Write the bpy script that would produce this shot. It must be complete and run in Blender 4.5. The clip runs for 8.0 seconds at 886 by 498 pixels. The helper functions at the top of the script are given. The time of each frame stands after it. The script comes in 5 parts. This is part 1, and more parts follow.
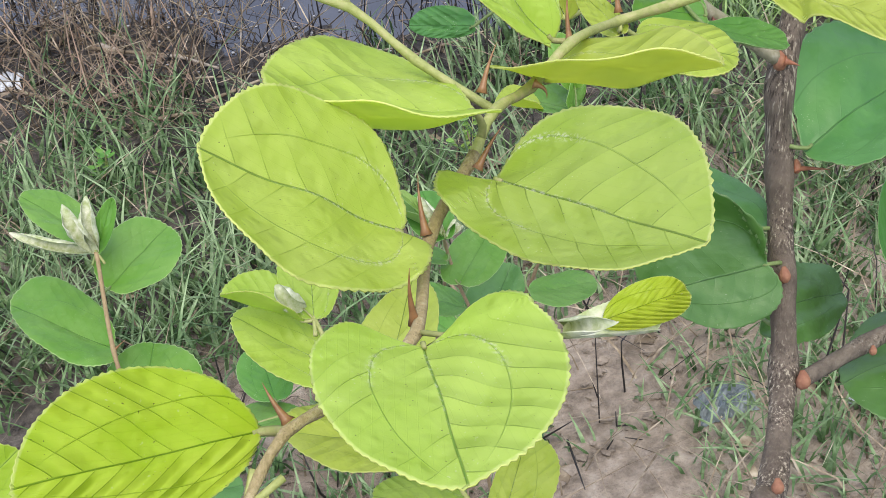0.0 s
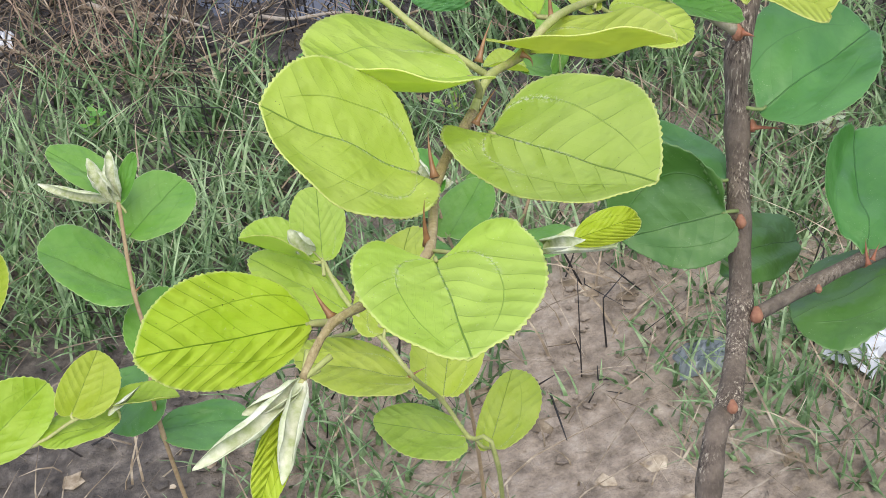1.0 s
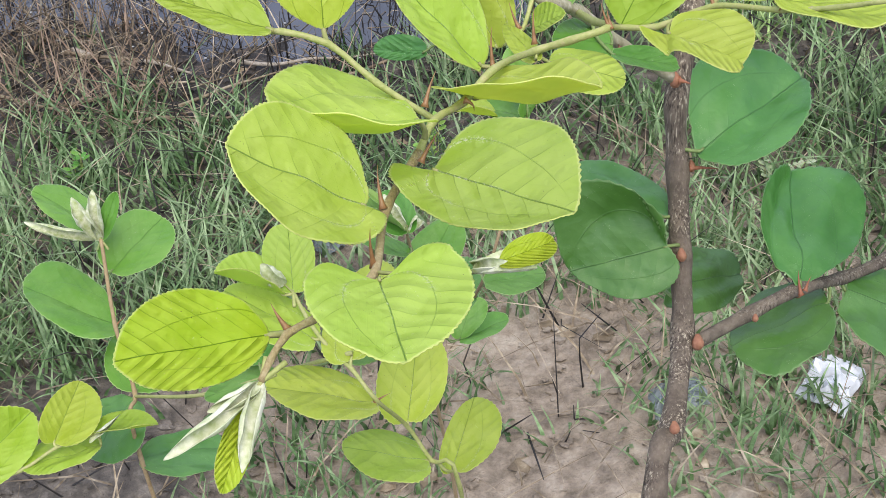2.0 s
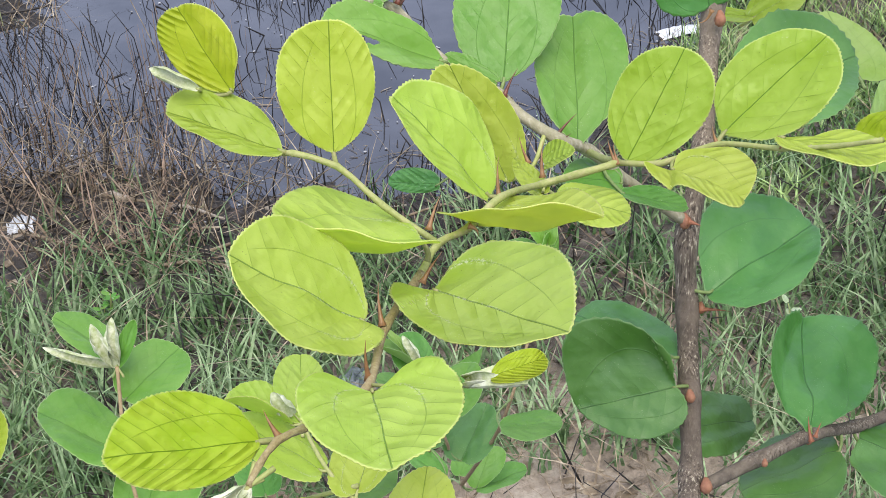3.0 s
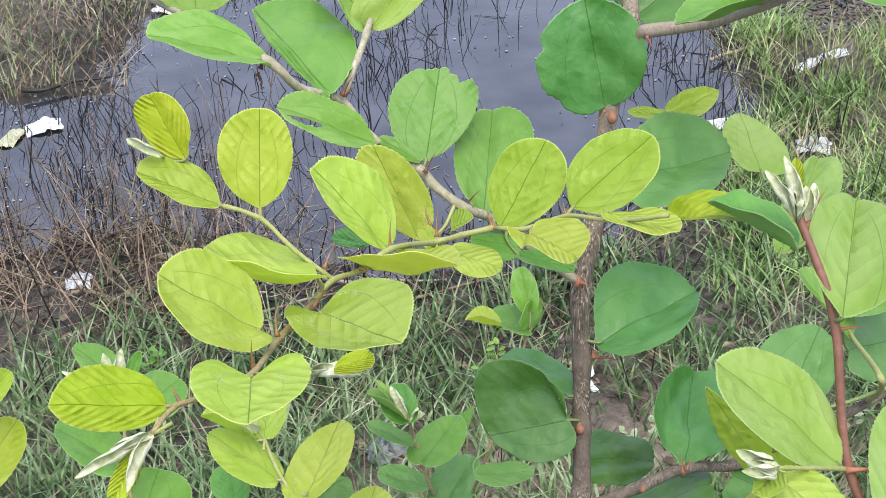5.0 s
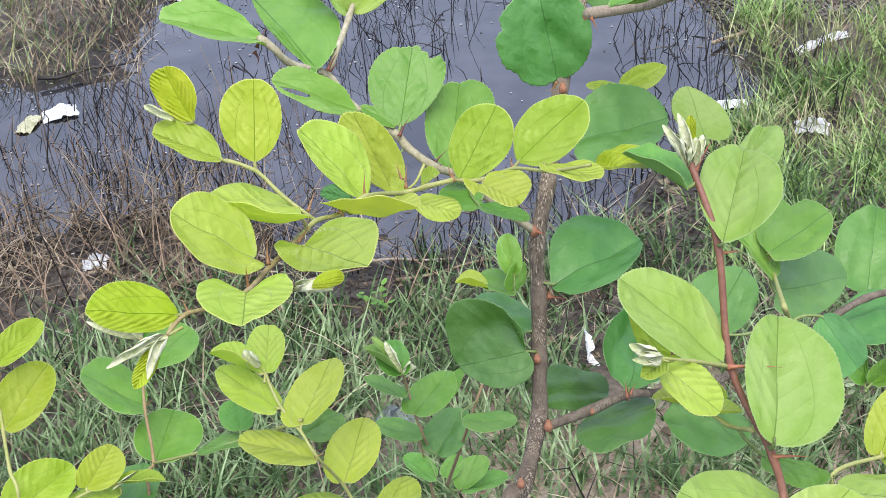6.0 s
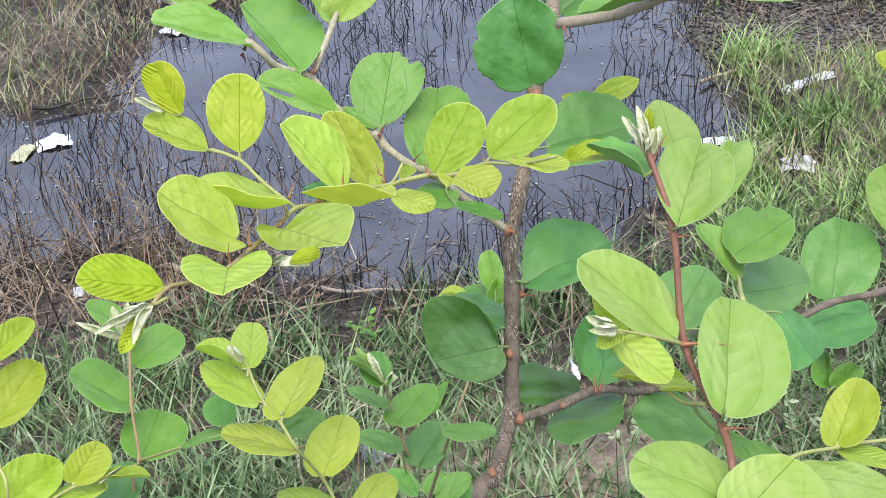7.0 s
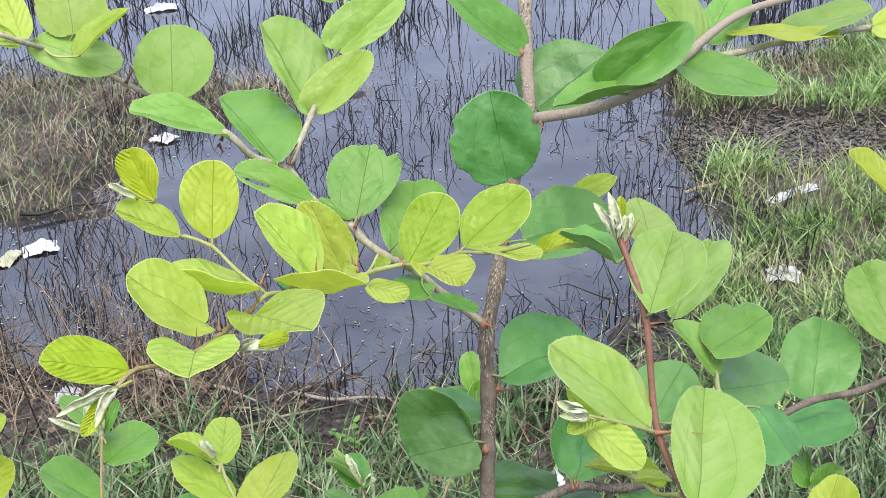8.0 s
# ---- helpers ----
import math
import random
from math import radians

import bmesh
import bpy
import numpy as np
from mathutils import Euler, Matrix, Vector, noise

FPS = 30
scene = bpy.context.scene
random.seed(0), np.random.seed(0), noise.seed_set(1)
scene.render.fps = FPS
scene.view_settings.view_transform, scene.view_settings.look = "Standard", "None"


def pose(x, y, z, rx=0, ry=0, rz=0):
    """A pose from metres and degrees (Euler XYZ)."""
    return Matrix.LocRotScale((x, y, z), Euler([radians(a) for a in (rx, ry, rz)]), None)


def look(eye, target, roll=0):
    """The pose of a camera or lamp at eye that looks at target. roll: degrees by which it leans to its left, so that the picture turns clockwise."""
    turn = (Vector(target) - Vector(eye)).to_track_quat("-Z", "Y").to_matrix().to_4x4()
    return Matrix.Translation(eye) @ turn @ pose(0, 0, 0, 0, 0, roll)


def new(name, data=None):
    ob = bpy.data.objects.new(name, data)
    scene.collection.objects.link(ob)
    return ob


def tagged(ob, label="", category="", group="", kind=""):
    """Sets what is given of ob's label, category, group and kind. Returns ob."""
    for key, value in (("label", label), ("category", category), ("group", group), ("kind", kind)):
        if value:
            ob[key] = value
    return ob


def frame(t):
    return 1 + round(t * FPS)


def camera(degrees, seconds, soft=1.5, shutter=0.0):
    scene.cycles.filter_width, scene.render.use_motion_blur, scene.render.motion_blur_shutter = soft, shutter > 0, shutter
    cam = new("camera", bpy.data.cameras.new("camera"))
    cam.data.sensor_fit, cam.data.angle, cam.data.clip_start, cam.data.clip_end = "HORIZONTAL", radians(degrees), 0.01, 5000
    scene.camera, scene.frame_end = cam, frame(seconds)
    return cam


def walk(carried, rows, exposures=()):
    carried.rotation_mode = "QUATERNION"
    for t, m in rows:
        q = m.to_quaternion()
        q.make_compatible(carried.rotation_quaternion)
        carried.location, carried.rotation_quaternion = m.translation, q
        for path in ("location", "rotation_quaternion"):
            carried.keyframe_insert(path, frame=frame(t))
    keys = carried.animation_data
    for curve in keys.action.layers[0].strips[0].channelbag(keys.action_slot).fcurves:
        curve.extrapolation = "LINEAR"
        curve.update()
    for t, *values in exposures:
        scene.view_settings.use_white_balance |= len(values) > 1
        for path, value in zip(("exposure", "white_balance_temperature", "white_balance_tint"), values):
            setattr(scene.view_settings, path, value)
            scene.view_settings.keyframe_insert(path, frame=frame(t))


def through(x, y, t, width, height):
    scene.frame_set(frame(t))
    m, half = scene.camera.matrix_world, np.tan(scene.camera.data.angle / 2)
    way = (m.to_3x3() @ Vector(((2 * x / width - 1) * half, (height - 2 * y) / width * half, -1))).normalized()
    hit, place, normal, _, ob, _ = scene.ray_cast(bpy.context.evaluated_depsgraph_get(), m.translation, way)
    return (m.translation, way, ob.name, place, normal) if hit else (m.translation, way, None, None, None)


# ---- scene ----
cam = camera(37.49, 8.0, soft=0.85)
EXPO = [(0.0, 0.91), (3.5, 0.98), (8.0, 1.09)]
walk(cam, [
    (0, look((-0.01575, -0.18150, 1.62320), (-0.00837, 0.18350, 1.28156), -7.651)),
    (0.5, look((-0.01888, -0.19374, 1.63012), (-0.00683, 0.16578, 1.28284), -6.509)),
    (1, look((-0.02094, -0.22038, 1.65468), (-0.00995, 0.13373, 1.30186), -6.983)),
    (1.2, look((-0.02281, -0.23012, 1.66177), (-0.00851, 0.12465, 1.30973), -6.627)),
    (2.3, look((-0.01167, -0.24987, 1.67351), (0.00995, 0.12793, 1.34671), -5.999)),
    (2.5, look((-0.01107, -0.25268, 1.67073), (0.00998, 0.13657, 1.35761), -5.597)),
    (3, look((-0.00907, -0.25564, 1.66933), (0.00688, 0.14780, 1.37439), -4.792)),
    (3.5, look((-0.00067, -0.25803, 1.66846), (0.01070, 0.16067, 1.39541), -4.580)),
    (4, look((0.01495, -0.27982, 1.67632), (0.02390, 0.14291, 1.40944), -4.599)),
    (4.2, look((0.02074, -0.29635, 1.68116), (0.02923, 0.12787, 1.41664), -4.634)),
    (5.3, look((0.04837, -0.36383, 1.72669), (0.03905, 0.05607, 1.45540), -3.837)),
    (5.5, look((0.05451, -0.37834, 1.73392), (0.04389, 0.04071, 1.46136), -4.078)),
    (6, look((0.05878, -0.42701, 1.74530), (0.04811, -0.00797, 1.47274), -4.543)),
    (6.5, look((0.06484, -0.45490, 1.74681), (0.05614, -0.03420, 1.47674), -4.770)),
    (7, look((0.06566, -0.46138, 1.74181), (0.05893, -0.03428, 1.48192), -3.591)),
    (7.5, look((0.06791, -0.46199, 1.73813), (0.06453, -0.02236, 1.49997), -2.789)),
    (8, look((0.07130, -0.46328, 1.73156), (0.07130, -0.01564, 1.50879), -2.759)),
], exposures=EXPO)

# ---- sky and sun ----
world = bpy.data.worlds.new("sky")
scene.world = world
world.use_nodes = True
wn = world.node_tree.nodes
sky = wn.new("ShaderNodeTexSky")
sky.sky_type = "NISHITA"
sky.sun_disc = False
sky.sun_elevation = radians(66)
sky.sun_rotation = radians(174)
sky.air_density, sky.dust_density, sky.ozone_density = 1.0, 3.0, 1.0
wn["Background"].inputs["Strength"].default_value = 0.106
veil = wn.new("ShaderNodeMix")  # thin bright cloud over the whole sky
veil.data_type = "RGBA"
veil.inputs["Factor"].default_value = 0.7
veil.inputs["B"].default_value = (6.15, 6.9, 9.6, 1)
world.node_tree.links.new(sky.outputs["Color"], veil.inputs["A"])
world.node_tree.links.new(veil.outputs["Result"], wn["Background"].inputs["Color"])
sun_data = bpy.data.lights.new("sun", "SUN")
sun_data.energy, sun_data.angle, sun_data.color = 1.9, radians(50), (1.0, 0.935, 0.81)
sun = new("sun", sun_data)
sun.matrix_world = look((0.2, -1.6, 4), (0, 0.2, 0))


# ---- materials ----
def material(name):
    m = bpy.data.materials.new(name)
    m.use_nodes = True
    return m, m.node_tree.nodes, m.node_tree.links


class Nodes:
    """Short hand for node graphs."""

    def __init__(self, m):
        self.t = m.node_tree
        self.n, self.l = self.t.nodes, self.t.links

    def put(self, sock, v):
        if hasattr(v, "is_output"):
            self.l.new(v, sock)
        else:
            sock.default_value = v

    def math(self, op, a, b=0.0, c=0.0, clamp=False):
        k = self.n.new("ShaderNodeMath")
        k.operation, k.use_clamp = op, clamp
        for s, v in zip(k.inputs, (a, b, c)):
            self.put(s, v)
        return k.outputs[0]

    def noise(self, scale, detail=3.0, rough=0.5, vec=None):
        k = self.n.new("ShaderNodeTexNoise")
        k.inputs["Scale"].default_value = scale
        k.inputs["Detail"].default_value = detail
        k.inputs["Roughness"].default_value = rough
        if vec is not None:
            self.l.new(vec, k.inputs["Vector"])
        return k.outputs["Fac"]

    def ramp(self, v, stops):
        k = self.n.new("ShaderNodeValToRGB")
        e = k.color_ramp.elements
        while len(e) < len(stops):
            e.new(0.5)
        for el, (pos, col) in zip(e, stops):
            el.position, el.color = pos, (*col, 1.0)
        self.l.new(v, k.inputs["Fac"])
        return k.outputs["Color"]

    def span(self, v, lo, hi, to0=0.0, to1=1.0):
        k = self.n.new("ShaderNodeMapRange")
        k.interpolation_type = "SMOOTHSTEP"
        for s, x in zip(k.inputs, (v, lo, hi, to0, to1)):
            self.put(s, x)
        return k.outputs["Result"]

    def mix(self, f, a, b, kind="MIX"):
        k = self.n.new("ShaderNodeMix")
        k.data_type, k.blend_type = "RGBA", kind
        self.put(k.inputs["Factor"], f)
        for s, v in ((k.inputs["A"], a), (k.inputs["B"], b)):
            self.put(s, v if hasattr(v, "is_output") else (*v, 1.0))
        return k.outputs["Result"]

    def coords(self, which="Object"):
        return self.n.new("ShaderNodeTexCoord").outputs[which]

    def bump(self, h, strength, dist):
        k = self.n.new("ShaderNodeBump")
        k.inputs["Strength"].default_value, k.inputs["Distance"].default_value = strength, dist
        self.l.new(h, k.inputs["Height"])
        return k.outputs["Normal"]


VEINS = {"young": 6.0, "lime": 6.0, "yellow": 6.5, "tender": 8.0, "bud": 6.0, "pale": 6.0, "midl": 6.0, "mid": 6.0, "darkm": 6.0, "silver": 5.0, "dark": 6.0}


def leaf_material(name, base, pale, vein, vein_amount=0.7, relief=1.0, through=0.5, rough=0.42, count=6.0, side_vein=0.3, sheen=0.45, margin=(0.66, 0.72, 0.25), inner=0.3, felted=0.0):
    """A leaf's upper face: three main veins from the base, side veins, puffed cells between them, blotches and dust."""
    m, n, l = material(name)
    g = Nodes(m)
    sep = n.new("ShaderNodeSeparateXYZ")
    first = n.new("ShaderNodeUVMap")
    first.uv_map = "leaf"
    l.new(first.outputs["UV"], sep.inputs[0])
    second = n.new("ShaderNodeUVMap")
    second.uv_map = "margin"
    sep2 = n.new("ShaderNodeSeparateXYZ")
    l.new(second.outputs["UV"], sep2.inputs[0])
    a, b = sep.outputs[0], sep.outputs[1]
    obj = g.coords("Object")
    warp = g.math("SUBTRACT", g.noise(75.0, 2.0, 0.5, obj), 0.5)
    ab = g.math("ABSOLUTE", g.math("ADD", b, g.math("MULTIPLY", warp, 0.035)))
    mid = g.span(ab, 0.001, 0.015, 1.0, 0.0)
    ac = g.math("MINIMUM", g.math("MAXIMUM", a, 0.0), 1.0)
    arch = g.math("MULTIPLY", g.math("POWER", ac, 0.38), g.math("POWER", g.math("SUBTRACT", 1.0, ac), 0.72))
    arch = g.math("MULTIPLY", arch, 1.12)
    outer = g.math("SUBTRACT", ab, arch)
    lat = g.span(g.math("ABSOLUTE", outer), 0.001, 0.011, 1.0, 0.0)
    lat = g.math("MULTIPLY", lat, g.span(a, 0.72, 0.98, 1.0, 0.1))
    lean = g.math("ADD", g.math("MULTIPLY", ab, 0.36), g.math("MULTIPLY", g.math("MULTIPLY", ab, ab), 0.12))
    shift = g.math("MULTIPLY", g.math("GREATER_THAN", b, 0.0), 0.37 / count)
    run = g.math("MULTIPLY", g.math("SUBTRACT", g.math("ADD", g.math("ADD", a, shift), g.math("MULTIPLY", warp, 0.06)), lean), count)
    wave = g.math("SUBTRACT", 0.5, g.math("ABSOLUTE", g.math("SUBTRACT", g.math("FRACT", run), 0.5)))
    line = g.span(wave, 0.0, 0.03, 1.0, 0.0)
    fade = g.math("MAXIMUM", g.span(ab, 0.04, 0.3, 0.9, inner), g.math("MULTIPLY", g.span(outer, 0.0, 0.5, 1.0, 0.2), g.span(outer, -0.03, 0.0)))
    patchy = g.span(g.noise(85.0, 3.0, 0.6, obj), 0.36, 0.62, 0.1, 1.0)
    side = g.math("MULTIPLY", g.math("MULTIPLY", line, fade), g.math("MULTIPLY", patchy, side_vein))
    rung = g.math("MULTIPLY", g.math("ADD", g.math("SUBTRACT", ab, g.math("MULTIPLY", a, 0.25)), g.math("MULTIPLY", warp, 0.1)), 11.0)
    rungs = g.span(g.math("SUBTRACT", 0.5, g.math("ABSOLUTE", g.math("SUBTRACT", g.math("FRACT", rung), 0.5))), 0.0, 0.05, 1.0, 0.0)
    veins = g.math("MAXIMUM", g.math("MAXIMUM", mid, g.math("MULTIPLY", lat, 0.42)), g.math("MAXIMUM", side, g.math("MULTIPLY", rungs, 0.06)))
    blotch = g.span(g.noise(55.0, 4.0, 0.6, obj), 0.32, 0.7)
    rnd = n.new("ShaderNodeObjectInfo").outputs["Random"]
    col = g.mix(blotch, base, pale)
    cell = g.math("MULTIPLY", g.span(wave, 0.0, 0.5), g.span(patchy, 0.0, 1.0, 0.35, 1.0))
    col = g.mix(g.math("MULTIPLY", cell, 0.12 + 0.14 * relief), col, pale)
    col = g.mix(g.math("MULTIPLY", veins, vein_amount), col, vein)
    edge = g.span(sep2.outputs[0], 0.955, 0.99)
    col = g.mix(g.math("MULTIPLY", edge, 0.7), col, margin)
    hsv = n.new("ShaderNodeHueSaturation")
    l.new(g.span(rnd, 0.0, 1.0, 0.488, 0.512), hsv.inputs["Hue"])
    l.new(g.span(g.math("FRACT", g.math("MULTIPLY", rnd, 7.13)), 0.0, 1.0, 0.92, 1.10), hsv.inputs["Value"])
    l.new(col, hsv.inputs["Color"])
    col = hsv.outputs["Color"]
    specks = g.span(g.noise(2600.0, 1.0, 0.5, obj), 0.70, 0.76)
    dust = g.math("MULTIPLY", specks, g.span(g.noise(140.0, 2.0, 0.5, obj), 0.5, 0.62))
    col = g.mix(g.math("MULTIPLY", dust, 0.4), col, (0.75, 0.78, 0.6))
    if felted:
        crease = g.math("MULTIPLY", g.span(g.math("ABSOLUTE", outer), 0.0, 0.06, 1.0, 0.0), g.span(a, 0.2, 0.45, 1.0, 0.0))
        crease = g.math("MAXIMUM", crease, g.math("MULTIPLY", g.span(ab, 0.0, 0.03, 1.0, 0.0), g.span(a, 0.3, 0.75, 1.0, 0.0)))
        flock = g.span(g.noise(1700.0, 3.0, 0.7, obj), 0.47, 0.62)
        col = g.mix(g.math("MULTIPLY", g.math("MULTIPLY", crease, flock), felted), col, (0.78, 0.80, 0.62))
    spots = g.span(g.noise(2900.0, 0.0, 0.5, obj), 0.84, 0.86)
    col = g.mix(g.math("MULTIPLY", spots, 0.7), col, (0.05, 0.045, 0.02))
    grain = g.math("ADD", g.math("MULTIPLY", g.noise(900.0, 3.0, 0.6, obj), 0.12), g.math("MULTIPLY", g.noise(110.0, 2.0, 0.5, obj), 2.8))
    height = g.math("ADD", g.math("MULTIPLY", veins, -0.55), g.math("ADD", g.math("MULTIPLY", g.math("MULTIPLY", g.math("POWER", cell, 0.7), patchy), 2.6 * relief), grain))
    nor = g.bump(height, 0.9, 0.0006 * (0.6 + 0.8 * relief))
    p = n["Principled BSDF"]
    l.new(col, p.inputs["Base Color"])
    l.new(nor, p.inputs["Normal"])
    l.new(g.span(g.noise(110.0, 3.0, 0.5, obj), 0.3, 0.7, rough - 0.05, rough + 0.12), p.inputs["Roughness"])
    p.inputs["Specular IOR Level"].default_value = sheen
    tr = n.new("ShaderNodeBsdfTranslucent")
    l.new(g.mix(1.0, col, (1.0, 0.97, 0.5), "MULTIPLY"), tr.inputs["Color"])
    l.new(nor, tr.inputs["Normal"])
    add = n.new("ShaderNodeMixShader")
    add.inputs[0].default_value = through
    l.new(p.outputs[0], add.inputs[1])
    l.new(tr.outputs[0], add.inputs[2])
    l.new(add.outputs[0], n["Material Output"].inputs["Surface"])
    return m


def plain_material(name, stops, scale, rough=0.6, bump=0.3, dist=0.001, stretch=(1, 1, 1), through=0.0, spec=0.4, scale2=None, thin=None):
    """Mottled material: a colour ramp over noise at two scales, with relief."""
    m, n, l = material(name)
    g = Nodes(m)
    mp = n.new("ShaderNodeMapping")
    mp.inputs["Scale"].default_value = stretch
    l.new(g.coords("Object"), mp.inputs["Vector"])
    v = mp.outputs[0]
    f = g.math("ADD", g.math("MULTIPLY", g.noise(scale, 5.0, 0.6, v), 0.65), g.math("MULTIPLY", g.noise(scale2 or scale * 0.13, 3.0, 0.5, v), 0.35))
    col = g.ramp(f, stops)
    rnd = n.new("ShaderNodeNewGeometry").outputs["Random Per Island"]
    hsv = n.new("ShaderNodeHueSaturation")
    l.new(g.span(rnd, 0.0, 1.0, 0.75, 1.25), hsv.inputs["Value"])
    l.new(col, hsv.inputs["Color"])
    p = n["Principled BSDF"]
    l.new(hsv.outputs["Color"], p.inputs["Base Color"])
    l.new(g.bump(g.noise(scale * 2.0, 4.0, 0.6, v), bump, dist), p.inputs["Normal"])
    p.inputs["Roughness"].default_value = rough
    p.inputs["Specular IOR Level"].default_value = spec
    if through:
        tr = n.new("ShaderNodeBsdfTranslucent")
        if thin:
            tr.inputs["Color"].default_value = (*thin, 1.0)
        else:
            l.new(hsv.outputs["Color"], tr.inputs["Color"])
        mix = n.new("ShaderNodeMixShader")
        mix.inputs[0].default_value = through
        l.new(p.outputs[0], mix.inputs[1])
        l.new(tr.outputs[0], mix.inputs[2])
        l.new(mix.outputs[0], n["Material Output"].inputs["Surface"])
    return m


LEAF = {
    "young": leaf_material("leaf_young", (0.42, 0.56, 0.065), (0.515, 0.64, 0.125), (0.12, 0.29, 0.03), 0.65, 0.36, side_vein=0.5, count=VEINS["young"], felted=0.5),
    "lime": leaf_material("leaf_lime", (0.325, 0.51, 0.06), (0.43, 0.60, 0.125), (0.09, 0.25, 0.03), 0.65, 0.36, side_vein=0.5, count=VEINS["lime"], margin=(0.62, 0.72, 0.27), felted=0.7),
    "yellow": leaf_material("leaf_yellow", (0.375, 0.505, 0.045), (0.465, 0.585, 0.09), (0.13, 0.29, 0.02), 0.7, 0.34, side_vein=0.55, count=VEINS["yellow"]),
    "tender": leaf_material("leaf_tender", (0.50, 0.65, 0.03), (0.67, 0.77, 0.08), (0.20, 0.38, 0.01), 0.8, 0.46, 0.62, count=VEINS["tender"], side_vein=0.75, inner=0.9),
    "pale": leaf_material("leaf_pale_green", (0.33, 0.50, 0.085), (0.43, 0.575, 0.17), (0.15, 0.30, 0.05), 0.55, 0.32, side_vein=0.4, inner=0.5, margin=(0.48, 0.60, 0.25)),
    "midl": leaf_material("leaf_light_green", (0.23, 0.43, 0.06), (0.32, 0.51, 0.13), (0.11, 0.27, 0.04), 0.5, 0.24, margin=(0.52, 0.66, 0.28)),
    "mid": leaf_material("leaf_green", (0.105, 0.28, 0.03), (0.16, 0.34, 0.062), (0.06, 0.2, 0.03), 0.5, 0.24, 0.28, margin=(0.42, 0.58, 0.24)),
    "darkm": leaf_material("leaf_deep_green", (0.065, 0.21, 0.02), (0.115, 0.27, 0.05), (0.04, 0.13, 0.03), 0.45, 0.17, 0.2, 0.46, side_vein=0.2, sheen=0.7, margin=(0.16, 0.32, 0.10)),
    "silver": leaf_material("leaf_silver_green", (0.42, 0.52, 0.30), (0.62, 0.68, 0.50), (0.28, 0.38, 0.2), 0.5, 0.4, margin=(0.66, 0.70, 0.5)),
    "dark": leaf_material("leaf_dark_green", (0.056, 0.185, 0.022), (0.098, 0.25, 0.05), (0.025, 0.095, 0.02), 0.45, 0.17, 0.2, 0.46, side_vein=0.2, sheen=0.75, margin=(0.14, 0.28, 0.09)),
}
felt = plain_material("leaf_felt", [(0.3, (0.50, 0.56, 0.32)), (0.7, (0.66, 0.70, 0.50))], 500, 0.85, 0.5, 0.0003, through=0.6, spec=0.1, thin=(0.97, 0.98, 0.85))
felt_green = plain_material("leaf_back_green", [(0.3, (0.26, 0.38, 0.16)), (0.7, (0.36, 0.48, 0.24))], 500, 0.8, 0.4, 0.0003, through=0.6, spec=0.1, thin=(0.85, 0.95, 0.6))
felt_young = plain_material("leaf_back_young", [(0.3, (0.44, 0.55, 0.14)), (0.7, (0.55, 0.64, 0.24))], 500, 0.8, 0.4, 0.0003, through=0.85, spec=0.1, thin=(0.97, 1.0, 0.75))
bud_felt = plain_material("bud_felt", [(0.36, (0.34, 0.40, 0.17)), (0.5, (0.52, 0.55, 0.36)), (0.64, (0.72, 0.72, 0.58))], 420, 0.9, 0.8, 0.0004, through=0.2, spec=0.1)
rim = plain_material("leaf_rim", [(0.3, (0.55, 0.62, 0.14)), (0.7, (0.68, 0.72, 0.25))], 300, 0.5, 0.2, 0.0002, through=0.3)
rim_green = plain_material("leaf_rim_green", [(0.3, (0.32, 0.50, 0.16)), (0.7, (0.42, 0.58, 0.25))], 300, 0.5, 0.2, 0.0002, through=0.3)


def bark_material(name, base, deep, fissure, amount, cracks=0.8):
    """Smooth young bark with cream and dark fissures along the stem, in patches."""
    m, n, l = material(name)
    g = Nodes(m)
    mp = n.new("ShaderNodeMapping")
    mp.inputs["Scale"].default_value = (1, 1, 0.085)
    obj = g.coords("Object")
    l.new(obj, mp.inputs["Vector"])
    streak = g.noise(1250.0, 4.0, 0.65, mp.outputs[0])
    patch = g.span(g.noise(55.0, 3.0, 0.6, obj), 0.42, 0.58)
    col = g.mix(g.span(g.noise(160.0, 4.0, 0.6, obj), 0.3, 0.7), base, deep)
    cream = g.math("MULTIPLY", g.span(streak, 0.56, 0.62), g.math("ADD", g.math("MULTIPLY", patch, amount), 0.08))
    dark = g.math("MULTIPLY", g.span(streak, 0.40, 0.46, 1.0, 0.0), g.math("ADD", g.math("MULTIPLY", patch, cracks), 0.15 * cracks))
    up = n.new("ShaderNodeSeparateXYZ")
    l.new(n.new("ShaderNodeNewGeometry").outputs["Position"], up.inputs[0])
    col = g.mix(g.span(up.outputs[2], 1.38, 1.56), col, (0.31, 0.255, 0.195))
    col = g.mix(dark, col, (0.055, 0.042, 0.032))
    col = g.mix(cream, col, fissure)
    p = n["Principled BSDF"]
    l.new(col, p.inputs["Base Color"])
    l.new(g.bump(g.math("ADD", streak, g.math("MULTIPLY", g.noise(400.0, 3.0, 0.6, obj), 0.4)), cracks, 0.0010), p.inputs["Normal"])
    p.inputs["Roughness"].default_value = 0.75
    p.inputs["Specular IOR Level"].default_value = 0.25
    return m


